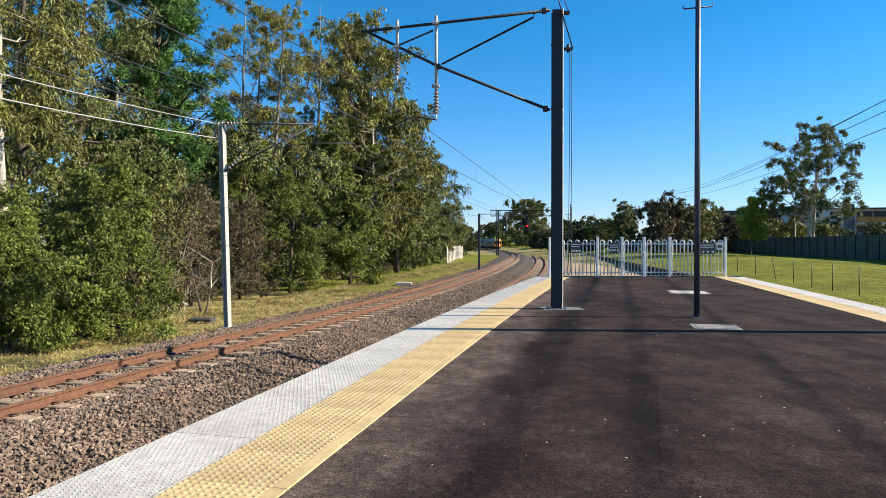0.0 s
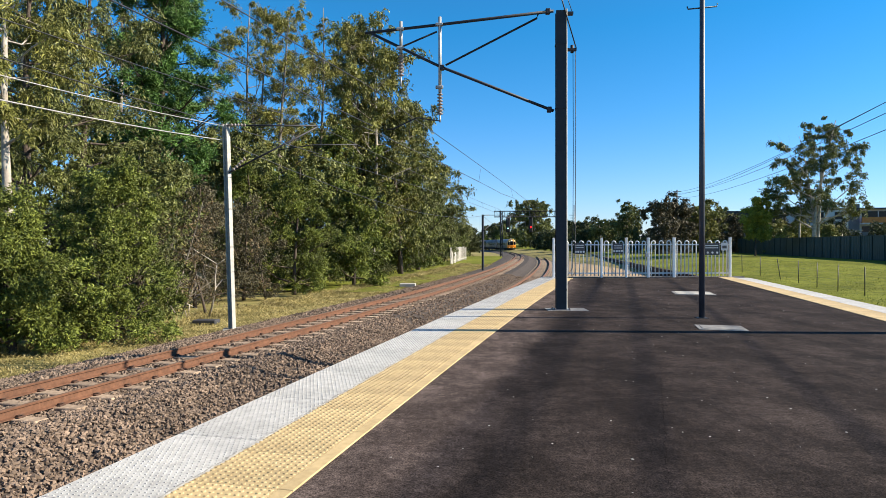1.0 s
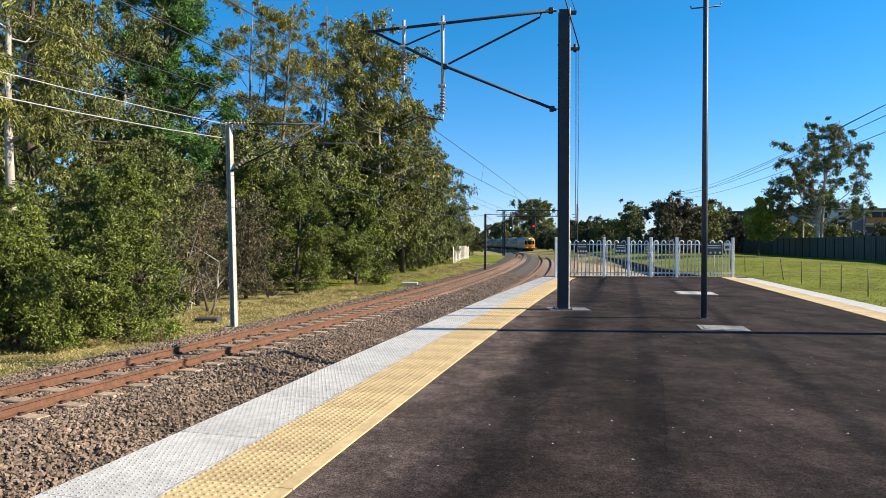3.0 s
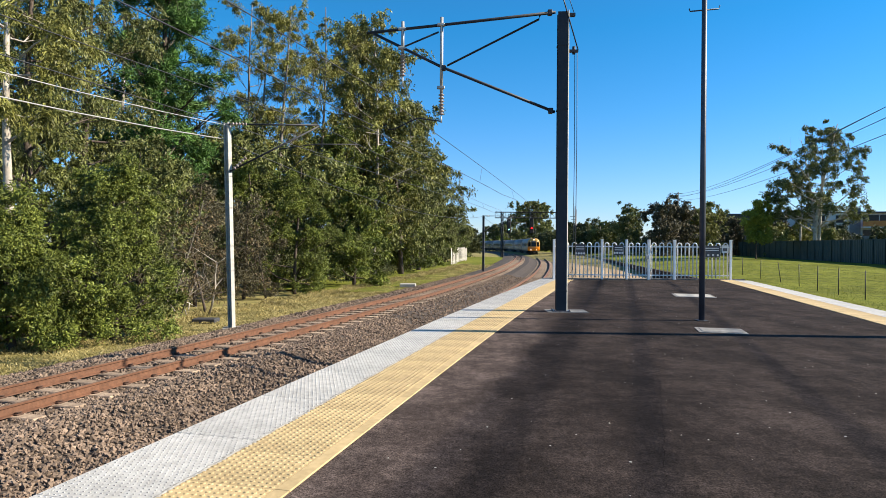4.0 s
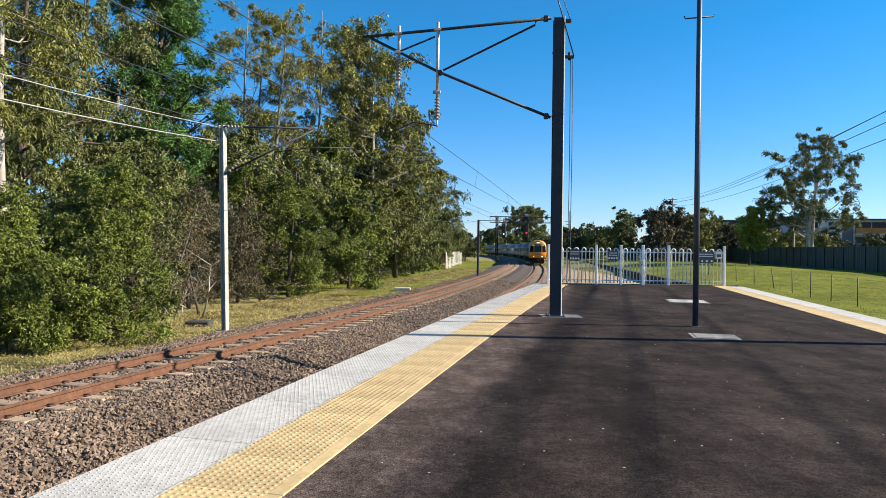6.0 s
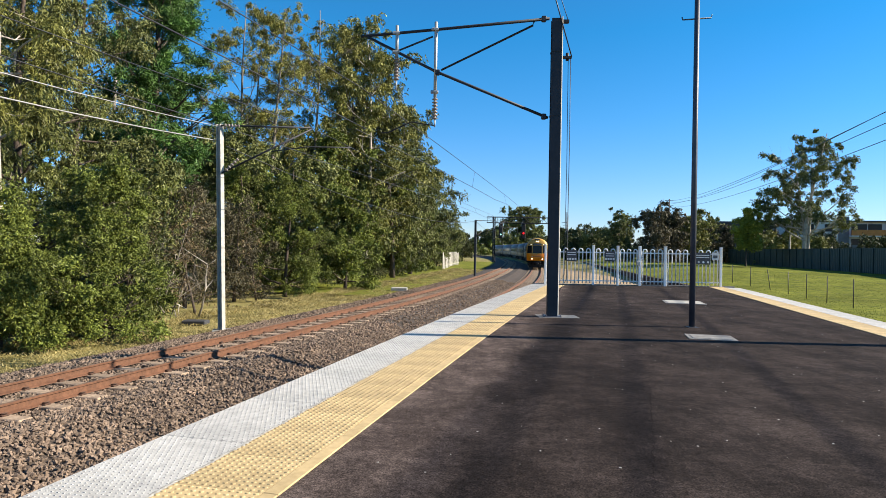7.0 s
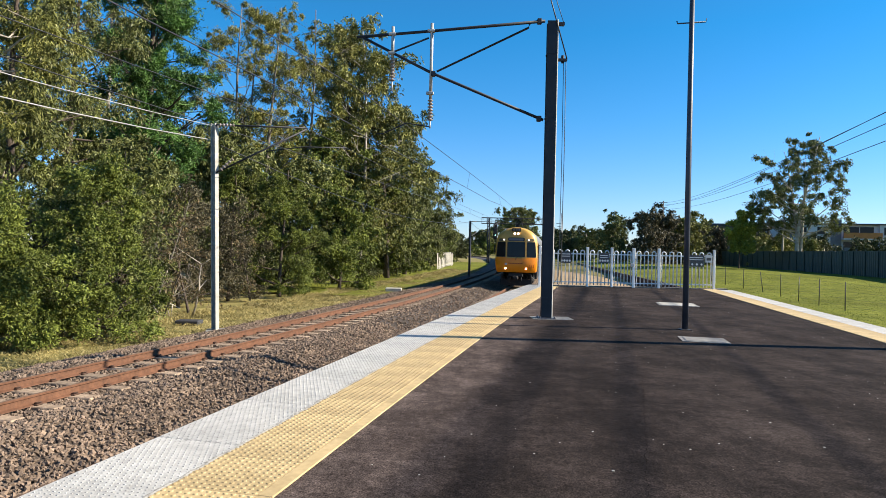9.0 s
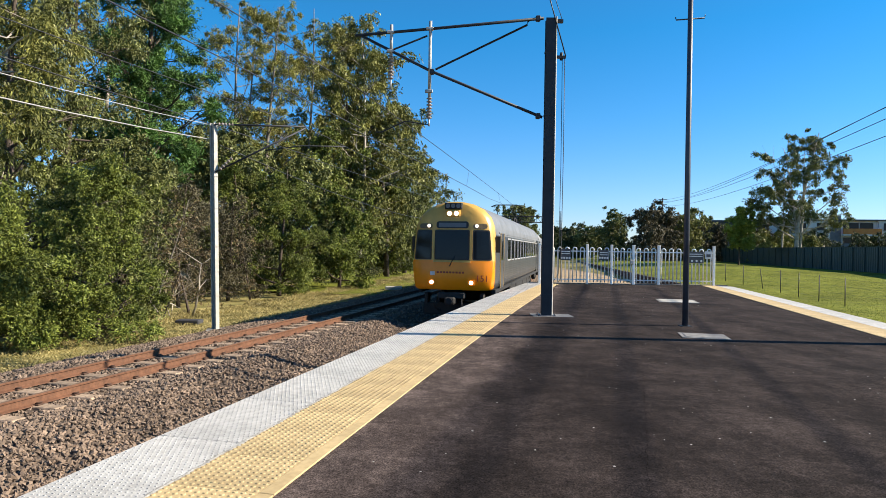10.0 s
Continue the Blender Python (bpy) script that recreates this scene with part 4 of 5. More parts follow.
def sheet_fence():
    f = thing("sheet_metal_fence", pose(0, 0, 0), "tall dark green corrugated sheet-metal boundary fence", "fence")
    a, b = Vector((50.5, 110, -0.32)), Vector((35.0, 28, -0.32))
    n = int((b - a).length / 2.4)
    ang = math.degrees(math.atan2((b - a).y, (b - a).x))
    bm = bmesh.new()
    k = 24
    prof = [(i * 2.36 / k, 0.018 * (1 if i % 4 in (0, 1) else -1)) for i in range(k + 1)]
    rows = [[bm.verts.new((u, v + w, z)) for u, v in prof] for z, w in ((0, 0.004), (2.42, 0.004))]
    for i in range(k):
        bm.faces.new((rows[0][i], rows[0][i + 1], rows[1][i + 1], rows[1][i]))
    bm_box(bm, 0, 2.36, -0.03, 0.03, 2.40, 2.46)
    bm_box(bm, 0, 2.36, -0.03, 0.03, 0.0, 0.06)
    panel = mesh_from(bm, "panel")
    panel.materials.append(GREEN_METAL)
    bm = bmesh.new()
    bm_box(bm, -0.04, 0.04, -0.06, 0.06, 0, 2.52, bevel=0.008)
    post = mesh_from(bm, "post")
    post.materials.append(GREEN_METAL)
    for i in range(n):
        p = a.lerp(b, i / n)
        for name, mesh, o in (("panel", panel, 0.02), ("post", post, 0)):
            ob = new(name, mesh)
            ob.parent = f
            ob.matrix_basis = pose(p.x, p.y, p.z, 0, 0, ang) @ pose(o, 0, 0)


sheet_fence()


def paling_fence():
    f = thing("paling_fence", pose(0, 0, 0), "weathered white vertical paling fence at the wood's edge", "fence")
    a, b = Vector((0.5, 82, -1.3)), Vector((3.4, 108, -1.3))
    n = 13
    ang = math.degrees(math.atan2((b - a).y, (b - a).x))
    bm = bmesh.new()
    bm_box(bm, 0, 1.1, -0.02, 0.02, 0.1, 2.2, bevel=0.01)
    me = mesh_from(bm, "paling")
    me.materials.append(PALE_CONCRETE)
    for i in range(n):
        p = a.lerp(b, i / n)
        ob = new("paling", me)
        ob.parent = f
        ob.matrix_basis = pose(p.x, p.y, p.z + random.uniform(-0.15, 0.1), 0, random.uniform(-2, 2), ang)
    tube_part("rail", [a + Vector((0.03, 0, 0.4)), b + Vector((0.03, 0, 0.4))], 0.05, PALE_CONCRETE, f, 4)


paling_fence()


# ---- small things on the ground ----
def pit_cover(x, y, w, d, material, label, z=0.004, turn=0):
    m = thing("pit_cover", pose(x, y, z, 0, 0, turn), label, "pit cover")
    box_part("frame", (-w / 2, w / 2, -d / 2, d / 2, -0.05, 0.006), CONCRETE, m)
    box_part("lid", (-w / 2 + 0.06, w / 2 - 0.06, -d / 2 + 0.06, d / 2 - 0.06, -0.02, 0.014), material, m, bevel=0.005)


pit_cover(4.55, 10.55, 0.74, 0.62, CONCRETE, "grey concrete pit cover let into the asphalt", turn=-14)
pit_cover(6.95, 17.9, 1.05, 1.15, PALE_CONCRETE, "pale yellow-edged pit cover let into the asphalt", turn=-14)
box_part("signal_box", (-2.95, -1.95, 39.3, 40.0, -1.32, -1.06), PALE_CONCRETE, bevel=0.03)
tagged(bpy.data.objects["signal_box"], "low pale concrete cable box in the grass", "cable box")
box_part("drain_lid", (-8.7, -7.9, 21.5, 22.0, -1.34, -1.18), ROOF_DARK, bevel=0.03)
tagged(bpy.data.objects["drain_lid"], "low dark concrete drain lid in the grass", "drain lid")


# ---- trees ----
def leaves(centres, radii, per, size, width, droop, rng, squash=0.7, run=9):
    """Sprays of pointed leaves: twigs fan out from each clump's centre, bend down, and carry leaves along them."""
    twigs = max(4, per // run)
    c = np.repeat(np.asarray(centres, float), twigs, axis=0)
    r = np.repeat(np.asarray(radii, float), twigs)[:, None]
    k = len(c)
    # each clump is stretched its own way, so that none is a ball
    own = np.repeat(rng.uniform(0.65, 1.35, (len(centres), 3)), twigs, axis=0)
    start = c + rng.normal(0, 0.28, (k, 3)) * r * own
    d = rng.normal(0, 1, (k, 3)) * np.array([1, 1, squash]) * own
    d[:, 2] += 0.25 - 0.55 * droop
    d /= np.linalg.norm(d, axis=1)[:, None]
    reach = r * rng.uniform(0.35, 1.0, (k, 1))
    d, start, reach = (np.repeat(q, run, axis=0) for q in (d, start, reach))
    n = len(d)
    u = rng.uniform(0.1, 1.0, (n, 1))
    down = np.array([0, 0, -1.0])
    p = start + d * reach * u + down * reach * droop * 0.75 * u ** 2 + rng.normal(0, 0.3, (n, 3)) * size
    ax = d * 0.9 + down * (0.2 + 1.7 * droop) * u + rng.normal(0, 0.55, (n, 3))
    ax /= np.linalg.norm(ax, axis=1)[:, None]
    side = np.cross(ax, rng.normal(0, 1, (n, 3)))
    side /= np.linalg.norm(side, axis=1)[:, None] + 1e-9
    ln = size * rng.uniform(0.6, 1.4, (n, 1))
    wd = width * rng.uniform(0.7, 1.35, (n, 1))
    v = np.stack([p - ax * ln * 0.5 - side * wd * 0.5, p - ax * ln * 0.2 + side * wd * 0.6, p + ax * ln * 0.6], 1)
    return v.reshape(-1, 3), np.arange(n * 3).reshape(n, 3)


def tree(kind, seed, x, y, z, h, spread, leaf, bark, base=0.3, clumps=42, per=240, size=0.24, width=0.085, droop=0.5, trunk=0.18, clump_r=0.95, lean=0.0, shape="gum", label="", limbs=True, twigs=0, stems=1):
    """A tapered trunk (or several stems) with limbs that reach to sprays of leaves inside an uneven crown."""
    rng = np.random.default_rng(seed)
    m = thing("tree", pose(x, y, z), label, "tree")
    tops = [np.array([lean * h + rng.normal(0, 0.03 * h) + (0 if stems == 1 else spread * 0.42 * math.cos(2.1 * j + 0.5)), rng.normal(0, 0.03 * h) + (0 if stems == 1 else spread * 0.42 * math.sin(2.1 * j)), h * (0.93 - 0.08 * j)]) for j in range(stems)]

    def stem(u, j=0):
        w = u if stems == 1 else max(0.0, u - 0.18) / 0.82 * u ** 0.3
        return np.array([tops[j][0] * w + 0.02 * h * math.sin(3 * u + seed + j), tops[j][1] * w + 0.02 * h * math.cos(2.4 * u + seed), tops[j][2] * u])
    bm = bmesh.new()
    us = np.linspace(0, 1, 9)
    for j in range(stems):
        bm_tube(bm, [stem(u, j) - np.array([0, 0, 0.15 if u == 0 else 0]) for u in us], [trunk * (1.25 if u == 0 else 1) * (1 - 0.86 * u) * (1 if j == 0 else 0.72) for u in us], 9)
    cs, rs = [], []
    boughs = max(3, clumps // 6)
    for k in range(boughs):
        u = base + (1 - base) * ((k + rng.random()) / boughs)
        w = (u - base) / (1 - base)
        if shape == "pine":
            prof = (1.0 - 0.60 * w) * (1.0 if k % 2 else 0.72)
        elif shape == "bush":
            prof = math.sqrt(max(0.02, 1 - (w * 0.98) ** 2)) * (0.75 + 0.25 * min(1, w * 5))
        elif shape == "column":
            prof = 0.62 + 0.42 * math.sin(math.pi * min(1, w * 1.1)) - 0.30 * w
        else:
            prof = 0.45 + 0.55 * math.sin(math.pi * min(1, 0.14 + w * 0.80)) ** 0.8
        a = k * 2.4 + rng.uniform(-0.7, 0.7)
        rr = spread * prof * (rng.random() ** 0.38) * rng.uniform(0.75, 1.1)
        j = k % stems
        c = (stem(u, j) if stems == 1 else stem(u, j) * 0.55 + stem(u, 0) * 0.45) + np.array([math.cos(a) * rr, math.sin(a) * rr, rng.normal(0, 0.02 * h)])
        c[2] = min(c[2], h)
        s0 = stem(max(0.08, u - rr / h * rng.uniform(0.3, 0.8)), j)
        mid = s0 * 0.45 + c * 0.55 + np.array([0, 0, -0.05 * rr + rng.normal(0, 0.1)])
        t0 = trunk * (1 - 0.86 * u) * 0.5
        if limbs:
            bm_tube(bm, [s0, mid, c], [t0, t0 * 0.65, t0 * 0.35], 5, False)
        out = (c - stem(u, j)) / (rr + 0.01)
        for q in range(6):
            # sprays of one bough lie close together, flat, and trail outwards
            e = c + rng.normal(0, 1, 3) * clump_r * np.array([1.0, 1.0, 0.55]) * (1.15 if shape != "pine" else 0.9) + out * clump_r * rng.uniform(-0.9, 0.7)
            e[2] = max(0.25, min(e[2], h))
            cs.append(e), rs.append(clump_r * rng.uniform(0.6, 1.3) * (0.85 if w > 0.85 else 1))
            if limbs and q < 3 + twigs:
                bm_tube(bm, [c if q % 2 else mid, (c + e) * 0.5 + rng.normal(0, 0.06, 3), e], [t0 * 0.3, t0 * 0.22, t0 * 0.12], 4, False)
        for q in range(twigs * 2):
            e = c + rng.normal(0, 1, 3) * clump_r * np.array([1.6, 1.6, 1.2]) + np.array([0, 0, 0.6 * clump_r])
            g = mid * 0.5 + c * 0.5 if q % 2 else c
            bm_tube(bm, [g, g * 0.5 + e * 0.5 + rng.normal(0, 0.08, 3), e], [t0 * 0.28, t0 * 0.2, t0 * 0.1], 4, False)
    part("trunk", bm, bark, m)
    if per:
        v, f = leaves(cs, rs, per, size, width, droop, rng, 0.75)
        keep = v[:, 2].reshape(-1, 3).min(1) > 0.02
        crown = new("crown", array_mesh("crown", v, f[keep], [leaf]))
        crown.parent = m
    return m


GUM, SCRUB, PINE = "tall gum tree with olive foliage at the wood's edge", "bushy dark green shrub tree in the trackside wood", "dark green pine with tiered boughs in the wood"
DEAD = "thin dry-leaved sapling with pale bare branches"
# kind, x, y, height, spread
WOOD = [
    ("bush", -9.4, 17.8, 5.0, 1.55), ("bush", -11.0, 15.8, 3.8, 1.4), ("bush", -14.6, 18.9, 4.6, 1.6), ("scrub", -11.2, 23, 6.4, 2.30), ("brown", -10.9, 27.5, 5.6, 1.9),
    ("bush", -8.2, 34.5, 7.4, 2.62), ("bush", -5.9, 40.5, 7.0, 2.42), ("scrub", -8.6, 41, 8.8, 2.76), ("brown", -10.1, 31, 5.0, 1.7),
    ("gum", -15, 22.5, 15.5, 3.6), ("gum", -18.5, 28, 19.0, 4.22), ("gum", -15.2, 27, 17.0, 2.5), ("pine", -14.9, 33, 22.5, 4.5),
    ("gum", -20.8, 38, 23.0, 4.5), ("scrub", -13.6, 31, 7.0, 2.3), ("gum", -23, 33, 20.0, 4.35), ("scrub", -16.6, 24.5, 9.0, 2.53),
    ("thin", -11.4, 44, 21.0, 3.9), ("thin", -9.9, 50, 23.2, 3.6), ("olive", -6.1, 53, 23.2, 4.2), ("olive", -7.6, 55, 23.0, 3.0), ("gum", -4.5, 57, 17.4, 3.6),
    ("scrub", -7.5, 47, 11.9, 2.88), ("gum", -2.8, 66, 17.4, 4.2), ("scrub", -4.4, 60, 9.5, 2.88), ("scrub", -3.2, 72, 10.0, 2.99),
    ("gum", -1.7, 84, 14.5, 4.1), ("gum", -1.6, 98, 11.5, 4.0), ("scrub", -0.4, 112, 7.5, 3.3), ("scrub", 1.6, 128, 6.2, 3.2), ("scrub", -2.2, 78, 9.0, 2.76),
    ("gum", -12.5, 58, 13.5, 4.4), ("gum", -9.5, 68, 18.0, 4.61), ("gum", -6.5, 80, 15.0, 4.35), ("thin", -14.8, 47, 22.0, 3.90), ("thin", -15.5, 54, 23.7, 4.32),
    ("scrub", -12.0, 50, 12.0, 2.9), ("scrub", -13.4, 42, 11.0, 2.6), ("scrub", -11.6, 38, 8.0, 2.2), ("gum", -17.4, 42, 10.5, 3.2), ("gum", -13.0, 40, 10.0, 2.8),
    ("pale", -13.3, 19.6, 16.5, 2.8), ("bare", -9.3, 24.6, 4.2, 1.50), ("bare", -9.9, 22.6, 4.6, 1.30), ("bare", -9.0, 31.5, 5.0, 1.4),
]


def wood():
    for i, (k, x, y, h, s) in enumerate(WOOD):
        z = -1.3
        near = y < 40
        if k == "bush":
            tree("bush", 100 + i, x, y, z, h, s, LEAF_GREEN, BARK_DARK, 0.04, 140 if near else 110, 620 if y < 20 else 380 if near else 260, 0.075 if y < 20 else 0.10 if near else 0.15, 0.034 if y < 20 else 0.042 if near else 0.075, 0.25, 0.11, 0.40 if near else 0.5, shape="bush", label=SCRUB)
        elif k == "scrub":
            tree("scrub", 100 + i, x, y, z, h, s, (LEAF_GREEN, LEAF_GUM)[i % 2], BARK_DARK, 0.08, 102, 245, 0.135 if near else 0.195, 0.056 if near else 0.095, 0.45, 0.13, 0.50 if near else 0.60, shape="column", label=SCRUB)
        elif k == "brown":
            # brown leaves, kept dark so their colour carries the shade under the crowns
            tree("scrub", 100 + i, x, y, z, h, s, LEAF_BROWN, BARK_DARK, 0.10, 84, 200, 0.11, 0.036, 0.5, 0.08, 0.45, shape="column", label="dry brownish thicket, leaves also dark for the shade under the trees", twigs=2)
        elif k == "pine":
            tree("pine", 100 + i, x, y, z, h, s, LEAF_PINE, BARK_DARK, 0.33, 300, 330, 0.24, 0.048, 0.0, 0.26, 0.60, shape="pine", label=PINE, twigs=1)
        elif k == "thin":
            tree("gum", 100 + i, x, y, z, h, s, LEAF_YELLOW, BARK_GREY, 0.42, 126, 180, 0.16, 0.052, 0.6, 0.19, 0.46, label="tall thin gum tree with sparse yellowish crown", twigs=4)
        elif k == "pale":
            tree("gum", 100 + i, x, y, z, h, s, LEAF_OLIVE, BARK_PALE, 0.42, 100, 380, 0.15, 0.040, 0.8, 0.17, 0.48, label="white-trunked gum tree with drooping olive leaves")
        elif k == "bare":
            tree("sapling", 100 + i, x, y, z, h, s, LEAF_DRY, BARK_GREY if i % 2 else BARK_DARK, 0.15, 42, 27, 0.10, 0.035, 0.4, 0.05, 0.4, shape="column", label=DEAD, twigs=3, lean=0.25 if i % 2 else -0.2)
        else:
            tree("gum", 100 + i, x, y, z, h, s, LEAF_OLIVE if k == "olive" else LEAF_GUM, (BARK_PALE, BARK_DARK)[i % 3 != 1], 0.16, 138 if k == "gum" else 198, 285 if near else 205, 0.145 if near else 0.24, 0.052 if near else 0.10, 0.75, 0.21, 0.55 if near else 0.74 if k == "gum" else 0.88, shape="column" if near else "gum", label=GUM)
    # the depth of the wood behind the first rows, its shade put into darker leaves
    rng = np.random.default_rng(77)
    cs, rs = [], []
    for k in range(620):
        u = rng.random() ** 1.3
        y = 10 + u * 140
        x = float(np.interp(y, FAR_TRACK[:, 1], FAR_TRACK[:, 0])) - rng.uniform(11, 24) - (8 if y < 60 else 0)
        top = 15.0 - 9 * u
        cs.append((x, y, -1 + rng.random() * top)), rs.append(rng.uniform(1.2, 2.4))
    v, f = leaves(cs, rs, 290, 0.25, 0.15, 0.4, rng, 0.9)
    tagged(new("woodland", array_mesh("woodland", v, f, [LEAF_DEEP])), "dense woodland foliage behind the front trees, leaves darkened for the wood's shade", "woodland", "", "stuff")


def undergrowth():
    """Low shrubs, leaf colour darkened for shade, that close the wood's floor behind the first row."""
    rng = np.random.default_rng(88)
    cs, rs = [], []
    for k in range(170):
        y = 15 + 60 * rng.random() ** 1.2
        x = float(np.interp(y, FAR_TRACK[:, 1], FAR_TRACK[:, 0])) - rng.uniform(8.6, 13.5)
        cs.append((x, y, -1.1 + rng.random() ** 1.3 * 2.8)), rs.append(rng.uniform(0.7, 1.2))
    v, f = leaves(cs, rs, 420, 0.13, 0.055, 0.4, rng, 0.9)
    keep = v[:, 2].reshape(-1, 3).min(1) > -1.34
    tagged(new("undergrowth", array_mesh("undergrowth", v, f[keep], [LEAF_DEEP])), "low undergrowth on the wood's floor, leaves darkened for shade under the trees", "undergrowth", "", "stuff")


def fallen_branches():
    """A tangle of dead, bleached boughs at the wood's edge."""
    rng = np.random.default_rng(31)
    m = thing("fallen_branches", pose(-10.0, 22.7, -1.3), "tangle of dead bleached branches at the wood's edge", "branches")
    for k in range(11):
        p = np.array([rng.normal(0, 0.7), rng.normal(0, 0.6), rng.uniform(0.0, 0.5)])
        d = np.array([rng.normal(0.2, 0.5), rng.normal(0, 0.4), rng.uniform(0.5, 1.4)])
        d /= np.linalg.norm(d)
        n, q, ln = 6, p.copy(), rng.uniform(2.0, 4.0)
        pts = [p]
        for j in range(n):
            d = d + rng.normal(0, 0.28, 3)
            d /= np.linalg.norm(d)
            q = q + d * ln / n
            pts.append(q.copy())
        bm = bmesh.new()
        r0 = rng.uniform(0.022, 0.05)
        bm_tube(bm, pts, [r0 * (1 - 0.8 * j / n) for j in range(n + 1)], 6)
        for j in (2, 3, 4, 5):
            e = pts[j] + rng.normal(0, 0.42, 3)
            bm_tube(bm, [pts[j], (pts[j] + e) / 2 + rng.normal(0, 0.06, 3), e], [r0 * 0.42, r0 * 0.3, r0 * 0.12], 4, False)
        part("branch", bm, BARK_PALE if k % 3 == 0 else BARK_GREY, m)


wood()
undergrowth()
fallen_branches()
FAR_LABEL = "distant park tree beyond the fields"
# x, y, height, spread, kind
for i, (x, y, h, s, k) in enumerate([
    (46.6, 80, 18.4, 5.7, "biggum"), (45.9, 82, 14.2, 2.0, "slim"), (33.9, 102, 9.4, 2.8, "brown"), (37.6, 104, 10.2, 2.6, "brown"), (40.6, 110, 9.6, 2.4, "brown"), (43.8, 108, 9.0, 2.4, "olive"), (40.9, 84, 8.6, 1.6, "round"), (48, 118, 10.6, 2.6, "olive"), (31.8, 112, 7.6, 2.2, "gum"), (31.0, 128, 6.6, 2.8, "gum"), (41.0, 140, 9.4, 3.0, "brown"), (51.6, 95, 5.4, 2.4, "yellow"), (52.5, 104, 6.6, 3.0, "olive"), (64, 110, 5.2, 3.0, "green"),
    (35.8, 124, 11.6, 1.7, "thin"), (26.5, 150, 5.6, 3.2, "green"), (33.5, 150, 8.5, 4.0, "green"), (30.5, 246, 20.0, 6.4, "gum"), (37.0, 248, 18.5, 5.6, "gum"), (22.5, 292, 11.5, 6.0, "gum"), (28.0, 295, 12.5, 6.0, "gum"),
    (1.0, 255, 9.0, 5.0, "green"), (31.0, 190, 5.4, 4.0, "green"), (45.5, 118, 7.0, 3.0, "brown"), (51.0, 112, 7.5, 3.0, "brown"), (58.0, 112, 8.0, 3.0, "brown"), (66.0, 108, 6.2, 3.0, "green"), (73, 104, 5.6, 3.0, "green"), (61.5, 104, 5.4, 2.4, "olive"),
    (40.0, 200, 9.0, 6.0, "green"), (50.0, 200, 9.0, 6.0, "green"), (5.6, 150, 6.2, 2.2, "green"), (3.0, 160, 7.5, 3.6, "gum"), (27.0, 128, 4.6, 2.6, "green"), (55.0, 126, 9.5, 4.0, "olive"),
]):
    leaf = dict(biggum=LEAF_GUM, slim=LEAF_GUM, brown=LEAF_BROWN, green=LEAF_DEEP, round=LEAF_BRIGHT, thin=LEAF_GUM, gum=LEAF_GUM, olive=LEAF_OLIVE, yellow=LEAF_YELLOW)[k]
    if k == "biggum":
        tree("gum", 400 + i, x, y, -0.4, h, s, leaf, BARK_PALE, 0.34, 210, 250, 0.21, 0.095, 0.5, 0.30, 0.62, label="large spreading gum tree with open crown behind the fence", stems=3, twigs=1)
    elif k in ("thin", "slim"):
        tree("gum", 400 + i, x, y, -1.0, h, s, leaf, BARK_PALE, 0.42, 60, 108, 0.28, 0.12, 0.5, 0.16, 0.55, label="slender pale-trunked gum tree with a thin crown", twigs=1)
    elif k == "round":
        tree("gum", 400 + i, x, y, -0.7, h, s, leaf, BARK_DARK, 0.34, 132, 280, 0.19, 0.11, 0.3, 0.12, 0.46, label="rounded bright green park tree with a thin trunk")
    else:
        tree("gum", 400 + i, x, y, -0.8, h, s, leaf, BARK_PALE if k == "gum" else BARK_DARK, 0.12, 96 if y < 170 else 150, 170, 0.30 if y < 170 else 0.55, 0.14 if y < 170 else 0.28, 0.4, 0.18, 0.70 if y < 170 else 1.2, shape="column" if k in ("brown", "olive") else "gum", label="brownish feathery park tree beyond the fields" if k == "brown" else FAR_LABEL)


def far_woods():
    rng = np.random.default_rng(9)
    cs, rs = [], []
    for k in range(380):
        a = rng.uniform(-0.55, 1.1)
        r = rng.uniform(260, 330)
        cs.append((math.sin(a) * r, math.cos(a) * r, rng.random() * 4.2 - 0.8)), rs.append(rng.uniform(2.0, 3.2))
    v, f = leaves(cs, rs, 130, 1.1, 0.8, 0.2, rng, 0.8)
    tagged(new("far_woods", array_mesh("far_woods", v, f, [LEAF_GREEN])), "far line of dark green trees on the horizon", "woodland", "", "stuff")


far_woods()


